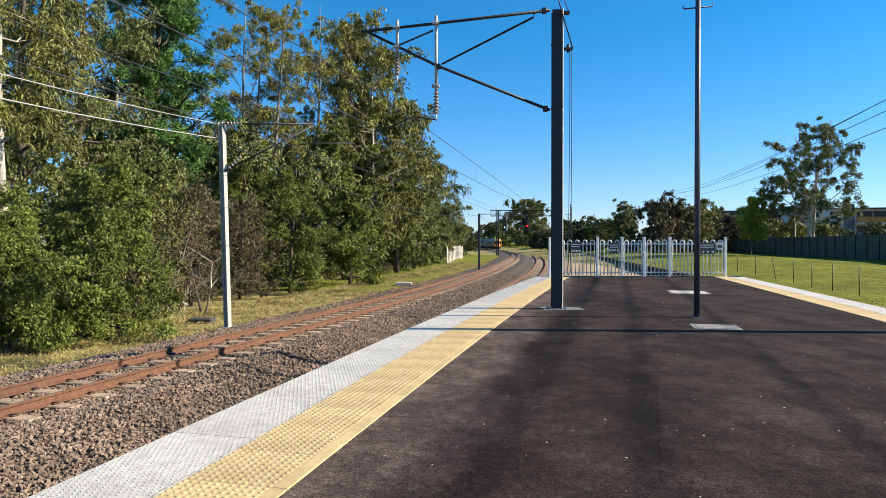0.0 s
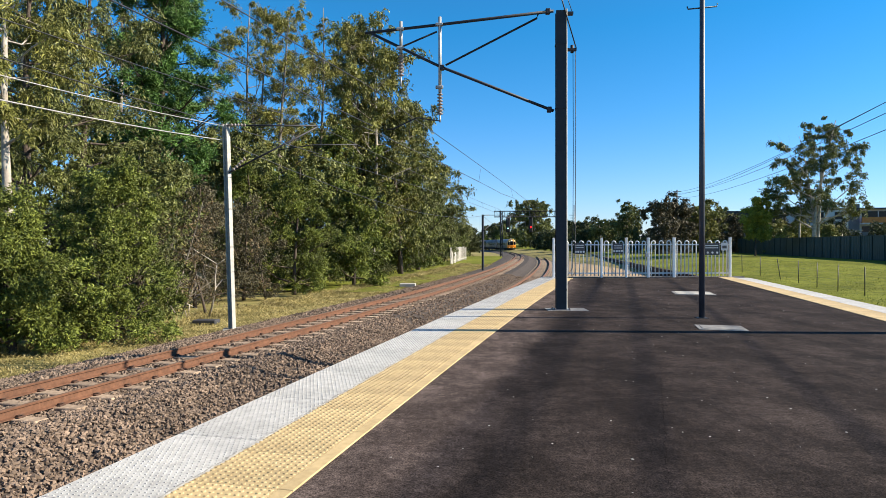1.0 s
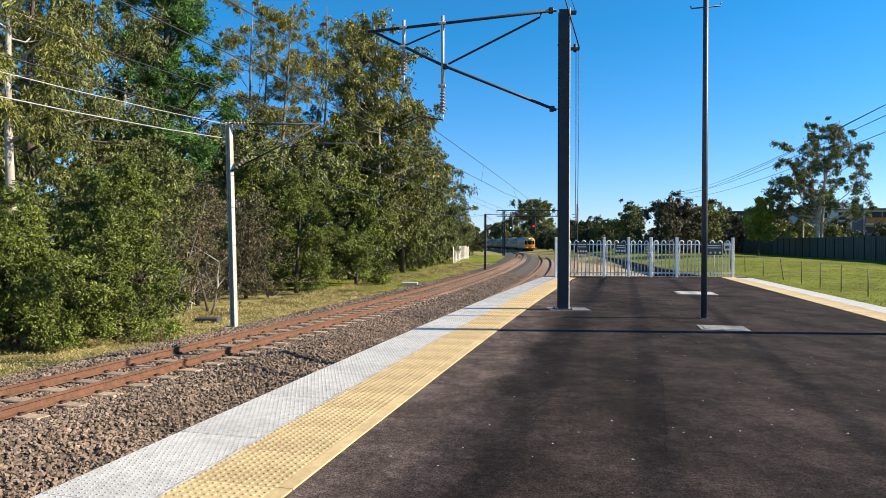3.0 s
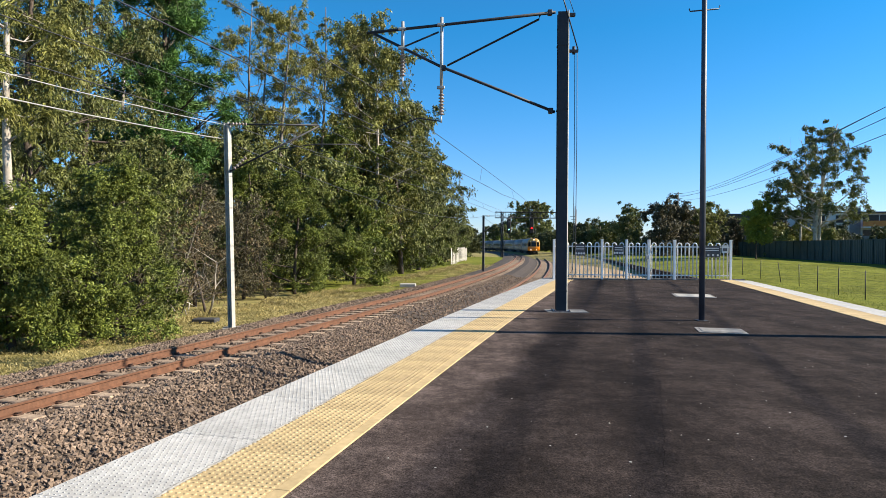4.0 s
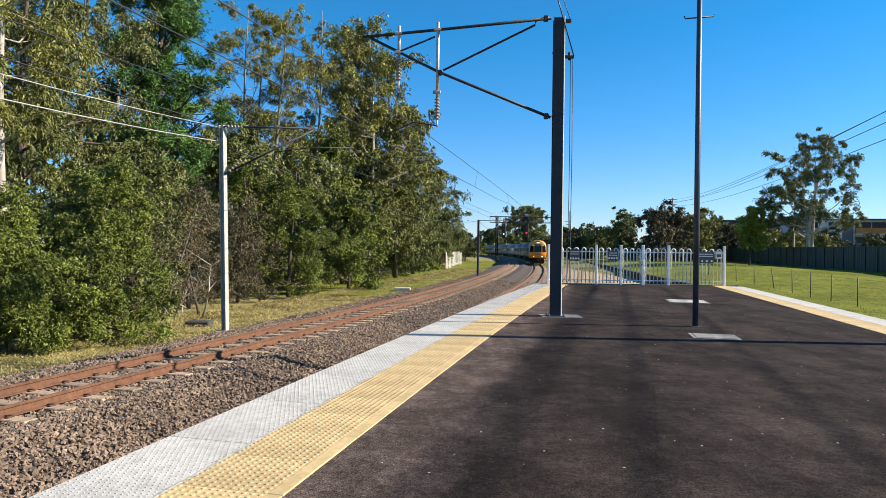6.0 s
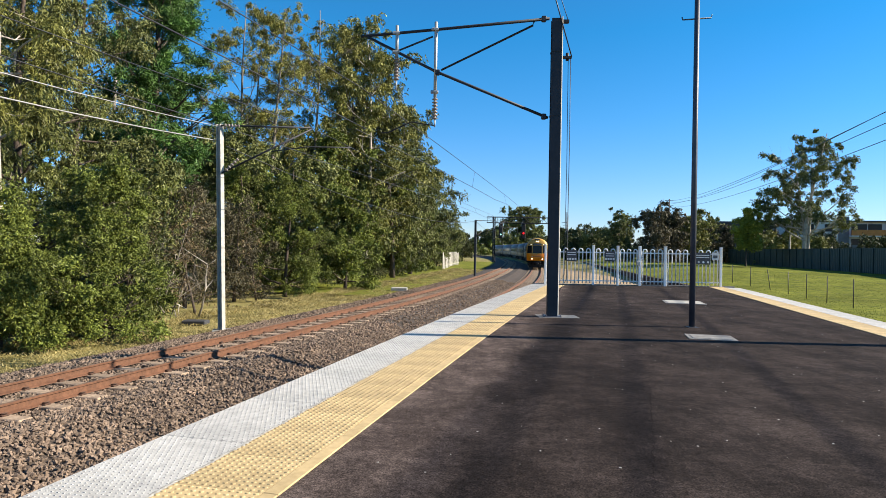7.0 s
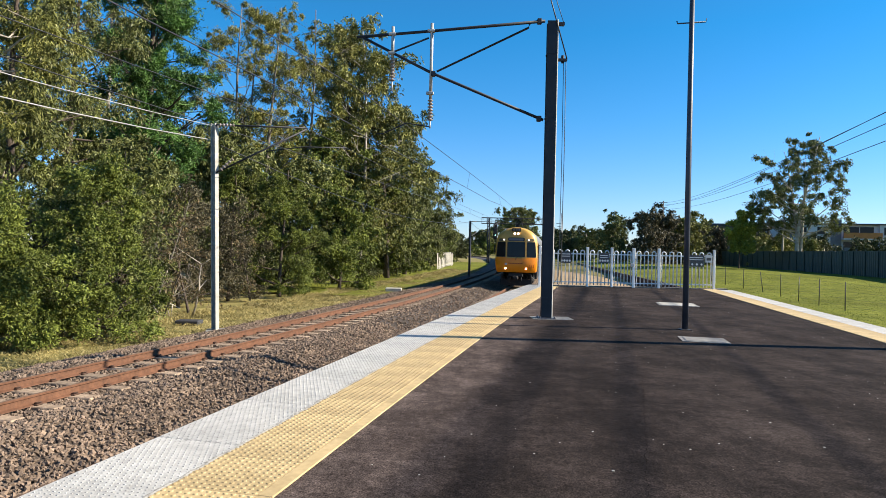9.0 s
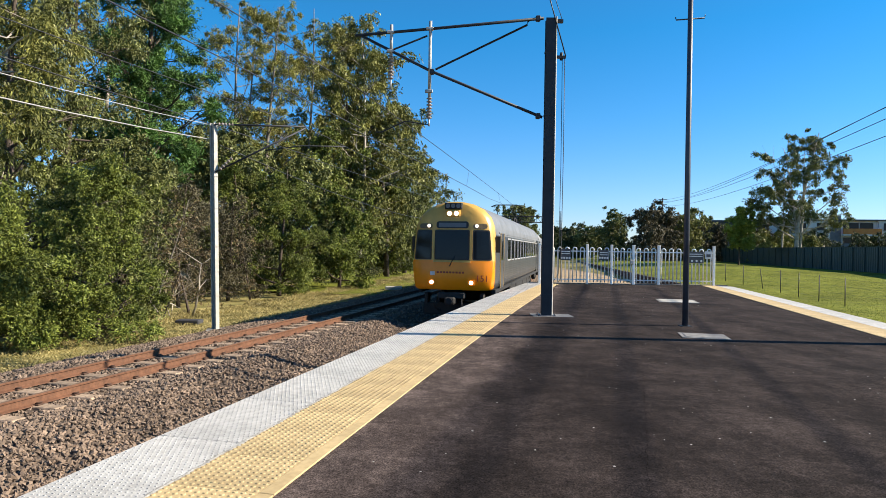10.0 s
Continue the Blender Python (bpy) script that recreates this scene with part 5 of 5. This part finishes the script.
# ---- buildings beyond the field ----
def apartments():
    b = thing("apartment_building", pose(63.0, 118, -0.5, 0, 0, -14), "white, grey and orange three-storey apartment building", "building")
    box_part("wall", (0.0, 34, 0, 12, 0, 8.0), RENDER_WHITE, b)
    for x0, x1, z1, mt in ((-0.6, 1.4, 8.6, RENDER_WHITE), (4.0, 10.2, 8.0, RENDER_WHITE), (10.2, 12.0, 9.0, RENDER_GREY), (18.2, 21, 8.0, RENDER_WHITE), (21, 22.4, 9.0, RENDER_GREY)):
        box_part("wall_panel", (x0, x1, -0.5, 0.2, 0, z1), mt, b)
    for z in (0.0, 2.7, 5.4):
        for x0, x1 in ((1.4, 4.0), (12.0, 18.2), (22.4, 27)):
            bal = box_part("balcony", (x0, x1, -1.7, 0.0, z - 0.12, z + 0.12), RENDER_WHITE, b)
            box_part("balustrade", (x0, x1, -1.7, -1.6, z + 0.12, z + 1.15), RENDER_ORANGE if x0 > 8 and z > 5 else RENDER_GREY, bal)
            door = box_part("balcony_door", (x0 + 0.5, x1 - 0.8, -0.06, 0.05, z + 0.15, z + 2.25), GLASS, b)
            box_part("frame", ((x0 + x1) / 2 - 0.05, (x0 + x1) / 2 + 0.05, -0.10, -0.05, z + 0.15, z + 2.25), RENDER_WHITE, door)
        for x in (4.9, 8.0, 18.9):
            w = box_part("window", (x, x + 1.3, -0.56, -0.48, z + 0.9, z + 2.2), GLASS, b)
            box_part("frame", (x - 0.1, x + 1.4, -0.6, -0.52, z + 0.8, z + 0.9), RENDER_GREY, w)
    box_part("roof", (-0.8, 34.5, -0.7, 12.5, 8.0, 8.25), ROOF_DARK, b)
    c = thing("long_building", pose(56, 135, -0.5, 0, 0, -6), "long dark-roofed building behind the trees", "building")
    box_part("wall", (-8, 22, 0, 10, 0, 8.2), RENDER_GREY, c)
    box_part("roof", (-9, 23, -1.2, 11, 8.2, 8.7), ROOF_DARK, c)
    for k in range(9):
        box_part("window", (-6.5 + k * 3, -4.9 + k * 3, -0.05, 0.05, 4.5, 6.6), GLASS, c)


apartments()


# ---- grass blades ----
def blades():
    rng = np.random.default_rng(12)
    n = 54000
    u = rng.random(n) ** 1.5
    y = 8 + u * 75
    track = np.interp(y, FAR_TRACK[:, 1], FAR_TRACK[:, 0])
    d = rng.uniform(2.2, 7.0, n) + 0.4 * np.sin(y * 1.3)
    x = track - d
    clump = 0.5 + 0.5 * np.sin(x * 2.1 + 1.7 * np.sin(y * 0.9)) * np.cos(y * 1.7)
    h = (0.030 + 0.065 * clump * rng.random(n)) * (1 + 1.2 * (d > 5.6)) * (1 + 0.012 * y)
    a = rng.uniform(0, math.tau, n)
    w = 0.009 + 0.0005 * y
    lean = rng.normal(0, 1.1, (n, 2)) * h[:, None]
    z = np.full(n, -1.31)
    v = np.stack([np.stack([x - np.cos(a) * w, y - np.sin(a) * w, z], -1), np.stack([x + np.cos(a) * w, y + np.sin(a) * w, z], -1), np.stack([x + lean[:, 0], y + lean[:, 1], z + h], -1)], 1)
    tagged(new("grass_blades", array_mesh("grass_blades", v.reshape(-1, 3), np.arange(n * 3).reshape(n, 3), [BLADE])), "rough yellow-green grass along the track", "grass", "", "stuff")

    n = 36000
    y = 20 + rng.random(n) ** 1.3 * 42
    x = 15.5 + 0.15 * (y - 26) + rng.random(n) * (6 + 0.62 * y)
    h, a, w = rng.uniform(0.02, 0.06, n), rng.uniform(0, math.tau, n), 0.012
    z = np.array([max(ground_z(p, q), -1.0) for p, q in zip(x, y)]) + 0.04
    lean = rng.normal(0, 0.5, (n, 2)) * h[:, None]
    v = np.stack([np.stack([x - np.cos(a) * w, y - np.sin(a) * w, z], -1), np.stack([x + np.cos(a) * w, y + np.sin(a) * w, z], -1), np.stack([x + lean[:, 0], y + lean[:, 1], z + h], -1)], 1)
    tagged(new("field_blades", array_mesh("field_blades", v.reshape(-1, 3), np.arange(n * 3).reshape(n, 3), [FIELD_BLADE])), "short green grass tufts of the mown field", "grass", "", "stuff")


blades()


# ---- train ----
CAR_LEN, HALF_W = 23.4, 1.36
# half of the body's outline from the floor's edge to the roof's middle
SIDE = [(1.27, 1.08), (1.33, 1.16), (1.36, 1.40), (1.36, 2.92), (1.33, 3.20), (1.22, 3.49), (0.98, 3.75), (0.62, 3.93), (0.25, 4.01), (0.0, 4.02)]


def outline(kx=1.0, kz=1.0, lift=0.0):
    pts = [(x * kx, 1.08 + lift + (z - 1.08 - lift) * kz if z > 1.08 else 1.08 + lift) for x, z in SIDE]
    return pts + [(-x, z) for x, z in pts[-2::-1]]


def loft(bm, sections, cap_first=False, cap_last=False, open_floor=False):
    rings = [[bm.verts.new((x, y, z)) for x, z in pts] for y, pts in sections]
    n = len(rings[0])
    for a, b in zip(rings, rings[1:]):
        for k in range(n if not open_floor else n - 1):
            f = bm.faces.new((a[k], a[(k + 1) % n], b[(k + 1) % n], b[k]))
            f.smooth = True
    if cap_first:
        bm.faces.new(rings[0])
    if cap_last:
        bm.faces.new(rings[-1][::-1])
    return rings


def bogie(parent, y):
    bm = bmesh.new()
    bm_box(bm, -1.0, 1.0, y - 0.25, y + 0.25, 0.50, 0.85, bevel=0.04)
    for x in (-0.95, 0.95):
        bm_box(bm, x - 0.09, x + 0.09, y - 1.55, y + 1.55, 0.42, 0.68, bevel=0.04)
        for v in (-1.1, 1.1):
            bm_box(bm, x - 0.13, x + 0.13, y + v - 0.18, y + v + 0.18, 0.28, 0.60, bevel=0.04)
            bm_tube(bm, [(x, y + v * 0.45, 0.6), (x, y + v * 0.45, 0.98)], 0.12, 8)
    b = part("bogie", bm, BLACK_STEEL, parent, "black steel bogie")
    for v in (-1.1, 1.1):
        bm = bmesh.new()
        for x in (-0.568, 0.568):
            bm_tube(bm, [(x - 0.06, y + v, 0.42), (x + 0.06, y + v, 0.42)], 0.42, 20)
        bm_tube(bm, [(-0.6, y + v, 0.42), (0.6, y + v, 0.42)], 0.07, 8)
        part("wheelset", bm, BLACK_STEEL, b)


def car(lead, label):
    """A stainless car; its origin is on the rails at the front end, and it points along +y."""
    c = thing("train_car", pose(0, 0, 0), label, "train car", "cars of the train")
    y1 = -0.62 if lead else -0.12
    y0 = -CAR_LEN + 0.12
    bm = bmesh.new()
    loft(bm, [(y0, outline(0.97)), (y0 + 0.05, outline()), (y1, outline())], True, not lead)
    for f in bm.faces:
        zs = [v.co.z for v in f.verts]
        f.material_index = 1 if min(zs) > 2.89 else 0
    part("body", bm, [STAINLESS, ROOF_GREY], c)
    # fluted lower side panels
    for s in (-1, 1):
        for k in range(8):
            z = 1.22 + k * 0.085
            box_part("flute", (s * 1.355, s * 1.368, y0 + 0.15, y1 - (1.0 if lead else 0.15), z, z + 0.032), STAINLESS, c)
        bm = bmesh.new()
        bm_box(bm, s * 1.352, s * 1.366, y0 + 0.1, y1 - (1.0 if lead else 0.1), 2.98, 3.03)
        part("gutter", bm, ROOF_GREY, c)
        doors = (-2.45, -CAR_LEN + 2.0) if lead else (-2.0, -CAR_LEN + 2.0)
        for d in doors:
            w = 0.46 if (lead and d > -4) else 0.62
            door = box_part("door", (s * 1.340, s * 1.372, d - w, d + w, 1.08, 3.0), STAINLESS, c, bevel=0.004)
            box_part("door_window", (s * 1.36, s * 1.378, d - w * 0.55, d + w * 0.55, 2.05, 2.8), GLASS, door, bevel=0.003)
            for e in (-w - 0.03, w + 0.03):
                box_part("door_post", (s * 1.355, s * 1.384, d + e - 0.02, d + e + 0.02, 1.08, 3.02), TRAIN_OCHRE if lead and d > -4 else RUBBER, door)
        y = doors[0] - 1.7
        n = 0
        while y > doors[1] + 1.6:
            win = box_part("window", (s * 1.352, s * 1.374, y - 1.06, y, 2.05, 2.82), GLASS, c, bevel=0.004)
            bm = bmesh.new()
            for dims in ((s * 1.356, s * 1.382, y, y + 0.055, 2.0, 2.87), (s * 1.356, s * 1.382, y - 1.115, y - 1.06, 2.0, 2.87), (s * 1.356, s * 1.382, y - 1.06, y, 2.82, 2.87), (s * 1.356, s * 1.382, y - 1.06, y, 2.0, 2.05)):
                bm_box(bm, *dims)
            part("frame", bm, GALV, win)
            y -= 1.42
        box_part("sill_beam", (s * 1.20, s * 1.345, y0 + 0.2, y1 - 0.3, 0.94, 1.06), BLACK_STEEL, c)
    for k, (a, b, zb) in enumerate(((-7.0, -9.2, 0.38), (-9.6, -12.6, 0.45), (-13.0, -15.4, 0.4), (-15.8, -17.0, 0.5))):
        box_part("equipment_box", (-1.2, 1.2, b, a, zb, 0.98), BLACK_STEEL, c, bevel=0.04)
    for y in (-3.9, -CAR_LEN + 3.9):
        bogie(c, y)
    box_part("gangway", (-0.5, 0.5, y0 - 0.22, y0 + 0.05, 1.05, 3.1), RUBBER, c, bevel=0.05)
    return c


# the cab mask's half outline, and the half outline of the body just behind it
MASK = [(1.20, 1.08), (1.27, 1.18), (1.33, 1.50), (1.368, 1.95), (1.352, 2.05), (1.25, 2.90), (1.175, 3.25), (1.07, 3.48), (0.84, 3.72), (0.52, 3.88), (0.22, 3.95), (0.05, 3.96)]
BEHIND = [(1.27, 1.08), (1.33, 1.16), (1.36, 1.50), (1.36, 1.95), (1.36, 2.05), (1.36, 2.90), (1.33, 3.20), (1.22, 3.49), (0.98, 3.75), (0.62, 3.93), (0.25, 4.01), (0.05, 4.02)]


def cab(c):
    """The yellow front of the leading car, with its windows, lamps, coupler and skirt."""
    def face_y(z):
        return float(np.interp(z, [0.9, 1.08, 1.2, 1.95, 2.05, 3.05, 3.45, 3.8, 4.02], [-0.14, -0.10, 0.0, 0.02, -0.02, -0.06, -0.12, -0.24, -0.38]))

    def skin(x, z):
        """The face: flat in the middle, swept back beyond the pillars."""
        return face_y(z) - 0.28 * max(0.0, abs(x) - 0.62)

    bm = bmesh.new()
    cols = np.array([-1, -0.97, -0.75, -0.5, -0.25, 0, 0.25, 0.5, 0.75, 0.97, 1])
    grid = [[bm.verts.new((w * u, skin(w * u, z) - (0.03 if abs(u) == 1 else 0.0), z)) for u in cols] for w, z in MASK]
    for r0, r1 in zip(grid, grid[1:]):
        for j in range(len(cols) - 1):
            bm.faces.new((r0[j], r0[j + 1], r1[j + 1], r1[j])).smooth = True
    for s in (-1, 1):
        edge = [row[-1 if s > 0 else 0] for row in grid]
        mid = [bm.verts.new((s * ((w + 0.02) * 0.55 + v * 0.45), (skin(w, z) - 0.03) * 0.45 - 0.22, z * 0.5 + q * 0.5)) for (w, z), (v, q) in zip(MASK, BEHIND)]
        back = [bm.verts.new((s * v, -0.63, q)) for v, q in BEHIND]
        for one, two in ((edge, mid), (mid, back)):
            for j in range(len(one) - 1):
                bm.faces.new((one[j], one[j + 1], two[j + 1], two[j])).smooth = True
        if s < 0:
            ends = (edge, mid, back)
        else:
            for one, two, o2, t2 in ((ends[0], ends[1], edge, mid), (ends[1], ends[2], mid, back)):
                bm.faces.new((one[-1], two[-1], t2[-1], o2[-1])).smooth = True
                bm.faces.new((one[0], two[0], t2[0], o2[0]))
    bmesh.ops.recalc_face_normals(bm, faces=bm.faces)
    for f in bm.faces:
        f.material_index = 1 if f.calc_center_median().z > 2.03 else 0
    part("cab_front", bm, [TRAIN_YELLOW, TRAIN_OCHRE], c, "orange-yellow painted cab front")

    def panel(name, x0, x1, z0, z1, material, parent, out=0.012, depth=0.05, turn=0.0, bevel=0.012, label="", slant=0.0):
        """A plate that follows the face; slant draws its outer upper corner in."""
        bm = bmesh.new()
        lo, hi = (x0, x1), (x0 + (slant if x0 < 0 and x1 < 0 else 0), x1 - (slant if x0 > 0 else 0))
        corners = [(lo[0], z0), (lo[1], z0), (hi[1], z1), (hi[0], z1)]
        front = [bm.verts.new((x, skin(x, z) + out, z)) for x, z in corners]
        rear = [bm.verts.new((x, skin(x, z) - depth, z)) for x, z in corners]
        bm.faces.new(front), bm.faces.new(rear[::-1])
        for j in range(4):
            bm.faces.new((front[j], front[(j + 1) % 4], rear[(j + 1) % 4], rear[j]))
        if bevel:
            bmesh.ops.bevel(bm, geom=[e for e in bm.edges if (e.verts[0] in front) != (e.verts[1] in front)], offset=bevel * 2.5, segments=2, affect="EDGES", profile=0.5)
        return part(name, bm, material, parent, label)

    for x0, x1, slant in ((-0.55, 0.55, 0.0), (-1.275, -0.715, 0.085), (0.715, 1.275, 0.085)):
        surround = panel("window_surround", x0 - 0.03, x1 + 0.03, 2.07, 3.06, RUBBER, c, 0.010, 0.08, 0, 0.02, "black rubber window surround", slant)
        panel("windscreen", x0 + 0.015, x1 - 0.015, 2.11, 3.02, GLASS, surround, 0.016, 0.03, 0, 0.014, "dark cab windscreen", slant)
        if slant == 0:
            tube_part("wiper", [(0.06, skin(0, 1.9) + 0.03, 1.86), (-0.03, skin(0, 2.05) + 0.05, 2.06), (-0.10, skin(0, 2.2) + 0.03, 2.20)], 0.016, RUBBER, surround, 5)
    for x in (-0.63, 0.63):
        panel("window_pillar", x - 0.04, x + 0.04, 2.05, 3.09, TRAIN_OCHRE, c, 0.022, 0.04, 0, 0.006)
    panel("waist_ledge", -0.62, 0.62, 1.99, 2.045, TRAIN_OCHRE, c, 0.03, 0.05, 0, 0)
    box = panel("destination_box", -0.54, 0.54, 3.11, 3.34, RUBBER, c, 0.02, 0.1, 0, 0.03, "black destination display")
    panel("display_glass", -0.46, 0.46, 3.15, 3.29, ROOF_GREY, box, 0.024, 0.03, 0, 0.01)
    for s in (-1, 1):
        x0, x1 = sorted((s * 0.68, s * 1.14))
        pod = panel("marker_pod", x0, x1, 3.10, 3.27, TRAIN_BROWN, c, 0.014, 0.05, 0, 0.03, "brown marker lamp panel")
        x = s * 0.80
        tube_part("marker_lamp", [(x, skin(x, 3.19), 3.19), (x, skin(x, 3.19) + 0.035, 3.19)], 0.058, SOFT_LAMP, pod, 12, "lit marker lamp")
    head = box_part("headlight_box", (-0.24, 0.24, -0.40, -0.10, 3.49, 3.72), TRAIN_OCHRE, c, bevel=0.03, label="ochre headlight housing")
    for x in (-0.115, 0.115):
        tube_part("headlight", [(x, -0.12, 3.60), (x, -0.082, 3.60)], 0.072, HEADLIGHT, head, 16, "bright warm headlight")
    box_part("horn_recess", (-0.29, 0.29, -0.48, -0.13, 3.74, 3.955), BLACK_STEEL, c, bevel=0.02)
    for x in (-0.22, 0.0, 0.22):
        tube_part("horn", [(x * 0.8, -0.30, 3.85), (x * 0.8, -0.16, 3.85), (x * 0.8, -0.11, 3.85)], [0.03, 0.04, 0.075], ROOF_GREY, c, 10)
    for x in (-0.66, 0.66):
        lamp = panel("lamp_housing", x - 0.12, x + 0.12, 1.24, 1.42, TRAIN_YELLOW, c, 0.02, 0.06, 0, 0.02)
        tube_part("lower_headlight", [(x, 0.0, 1.33), (x, skin(x, 1.33) + 0.032, 1.33)], 0.066, HEADLIGHT, lamp, 14, "bright lower headlight")
    # red line of print, pale badge and the unit number
    for k in range(9):
        panel("print_bar", -0.42 + k * 0.105, -0.35 + k * 0.105, 1.63, 1.69, TRAIN_RED, c, 0.006, 0.02, 0, 0.001)
    panel("badge", 0.56, 0.72, 1.56, 1.68, SIGN_PALE, c, 0.008, 0.02, 0, 0.002, "pale slanted badge")
    curve = bpy.data.curves.new("unit_number", "FONT")
    curve.body, curve.size, curve.extrude = "151", 0.29, 0.006
    text = new("unit_number", curve)
    deps = bpy.context.evaluated_depsgraph_get()
    me = bpy.data.meshes.new_from_object(text.evaluated_get(deps))
    bpy.data.objects.remove(text)
    me.materials.clear()
    me.materials.append(TRAIN_RED)
    no = new("unit_number", me)
    no.parent = c
    no.matrix_basis = Matrix.Translation((-0.80, 0.0, 1.38)) @ Matrix.Rotation(0.24, 4, "Z") @ Matrix.Rotation(math.pi, 4, "Z") @ Matrix.Rotation(math.pi / 2, 4, "X")
    box_part("bumper", (-0.45, 0.45, -0.25, 0.05, 0.80, 1.0), BLACK_STEEL, c, bevel=0.03)
    bm = bmesh.new()
    bm_box(bm, -0.17, 0.17, -0.6, 0.30, 0.62, 0.86, bevel=0.05)
    bm_tube(bm, [(0, 0.30, 0.74), (0, 0.36, 0.74)], 0.11, 12)
    part("coupler", bm, BLACK_STEEL, c, "black steel coupler")
    for x in (-0.35, 0.4, 0.5):
        tube_part("hose", [(x, 0.0, 0.85), (x * 1.1, 0.14, 0.55), (x * 0.8, 0.05, 0.40)], 0.025, RUBBER, c, 6)
    bm = bmesh.new()
    bm_box(bm, -1.05, 1.05, -0.55, -0.47, 0.22, 0.62, bevel=0.02)
    bm_box(bm, -1.0, -0.9, -0.9, -0.45, 0.4, 0.95)
    bm_box(bm, 0.9, 1.0, -0.9, -0.45, 0.4, 0.95)
    part("rail_guard", bm, BLACK_STEEL, c)
    for s in (-1, 1):
        mir = box_part("mirror", (s * 1.40, s * 1.50, -0.62, -0.56, 2.35, 2.85), RUBBER, c, bevel=0.02)
        tube_part("mirror_arm", [(s * 1.34, -0.62, 2.8), (s * 1.45, -0.59, 2.8)], 0.015, RUBBER, mir, 5)


def pantograph(c, y):
    """A raised pantograph on four insulators."""
    bm = bmesh.new()
    for x in (-0.5, 0.5):
        for v in (-0.6, 0.6):
            bm_tube(bm, [(x, y + v, 3.85), (x, y + v, 4.16)], 0.05, 8)
        bm_tube(bm, [(x, y - 0.7, 4.16), (x, y + 0.7, 4.16)], 0.03, 6)
        bm_tube(bm, [(x, y - 0.6, 4.18), (x * 0.8, y + 0.9, 4.50), (x * 0.8, y, 4.92)], 0.024, 6)
    bm_tube(bm, [(-0.5, y, 4.16), (0.5, y, 4.16)], 0.03, 6)
    for v in (-0.14, 0.14):
        bm_tube(bm, [(-0.85, y + v, 4.84), (-0.6, y + v, 4.94), (0.6, y + v, 4.94), (0.85, y + v, 4.84)], 0.022, 6)
    part("pantograph", bm, BLACK_STEEL, c, "dark steel pantograph on the roof")


TRAIN = [car(True, "stainless steel leading car with an orange-yellow cab front")]
cab(TRAIN[0])
pantograph(TRAIN[0], -15.5)
middle = car(False, "stainless steel passenger car with a row of windows")
TRAIN.append(middle)
for k in range(4):
    TRAIN.append(copy_thing(middle, pose(0, 0, 0)))


# ---- what moves ----
def motions():
    """The train rolls in along the near track at an even speed."""
    line = NEAR_TRACK
    s = np.concatenate([[0], np.cumsum(np.linalg.norm(np.diff(line, axis=0), axis=1))])
    end = float(np.interp(20.75, line[:, 1], s))

    def place(q):
        return np.array([np.interp(q, s, line[:, 0]), np.interp(q, s, line[:, 1])])
    times = [k * 0.25 for k in range(41)]
    for i, c in enumerate(TRAIN):
        rows = []
        for t in times:
            q = end + (10.0 - t) * SPEED + i * (CAR_LEN + 0.25)
            a, b = place(q + 3.9), place(q + CAR_LEN - 3.9)
            d = (a - b) / np.linalg.norm(a - b)
            front = a + d * 3.9
            rows.append((t, pose(front[0], front[1], Z_NEAR, 0, 0, math.degrees(math.atan2(-d[0], d[1])))))
        walk(c, rows)


SPEED = 20.8
motions()
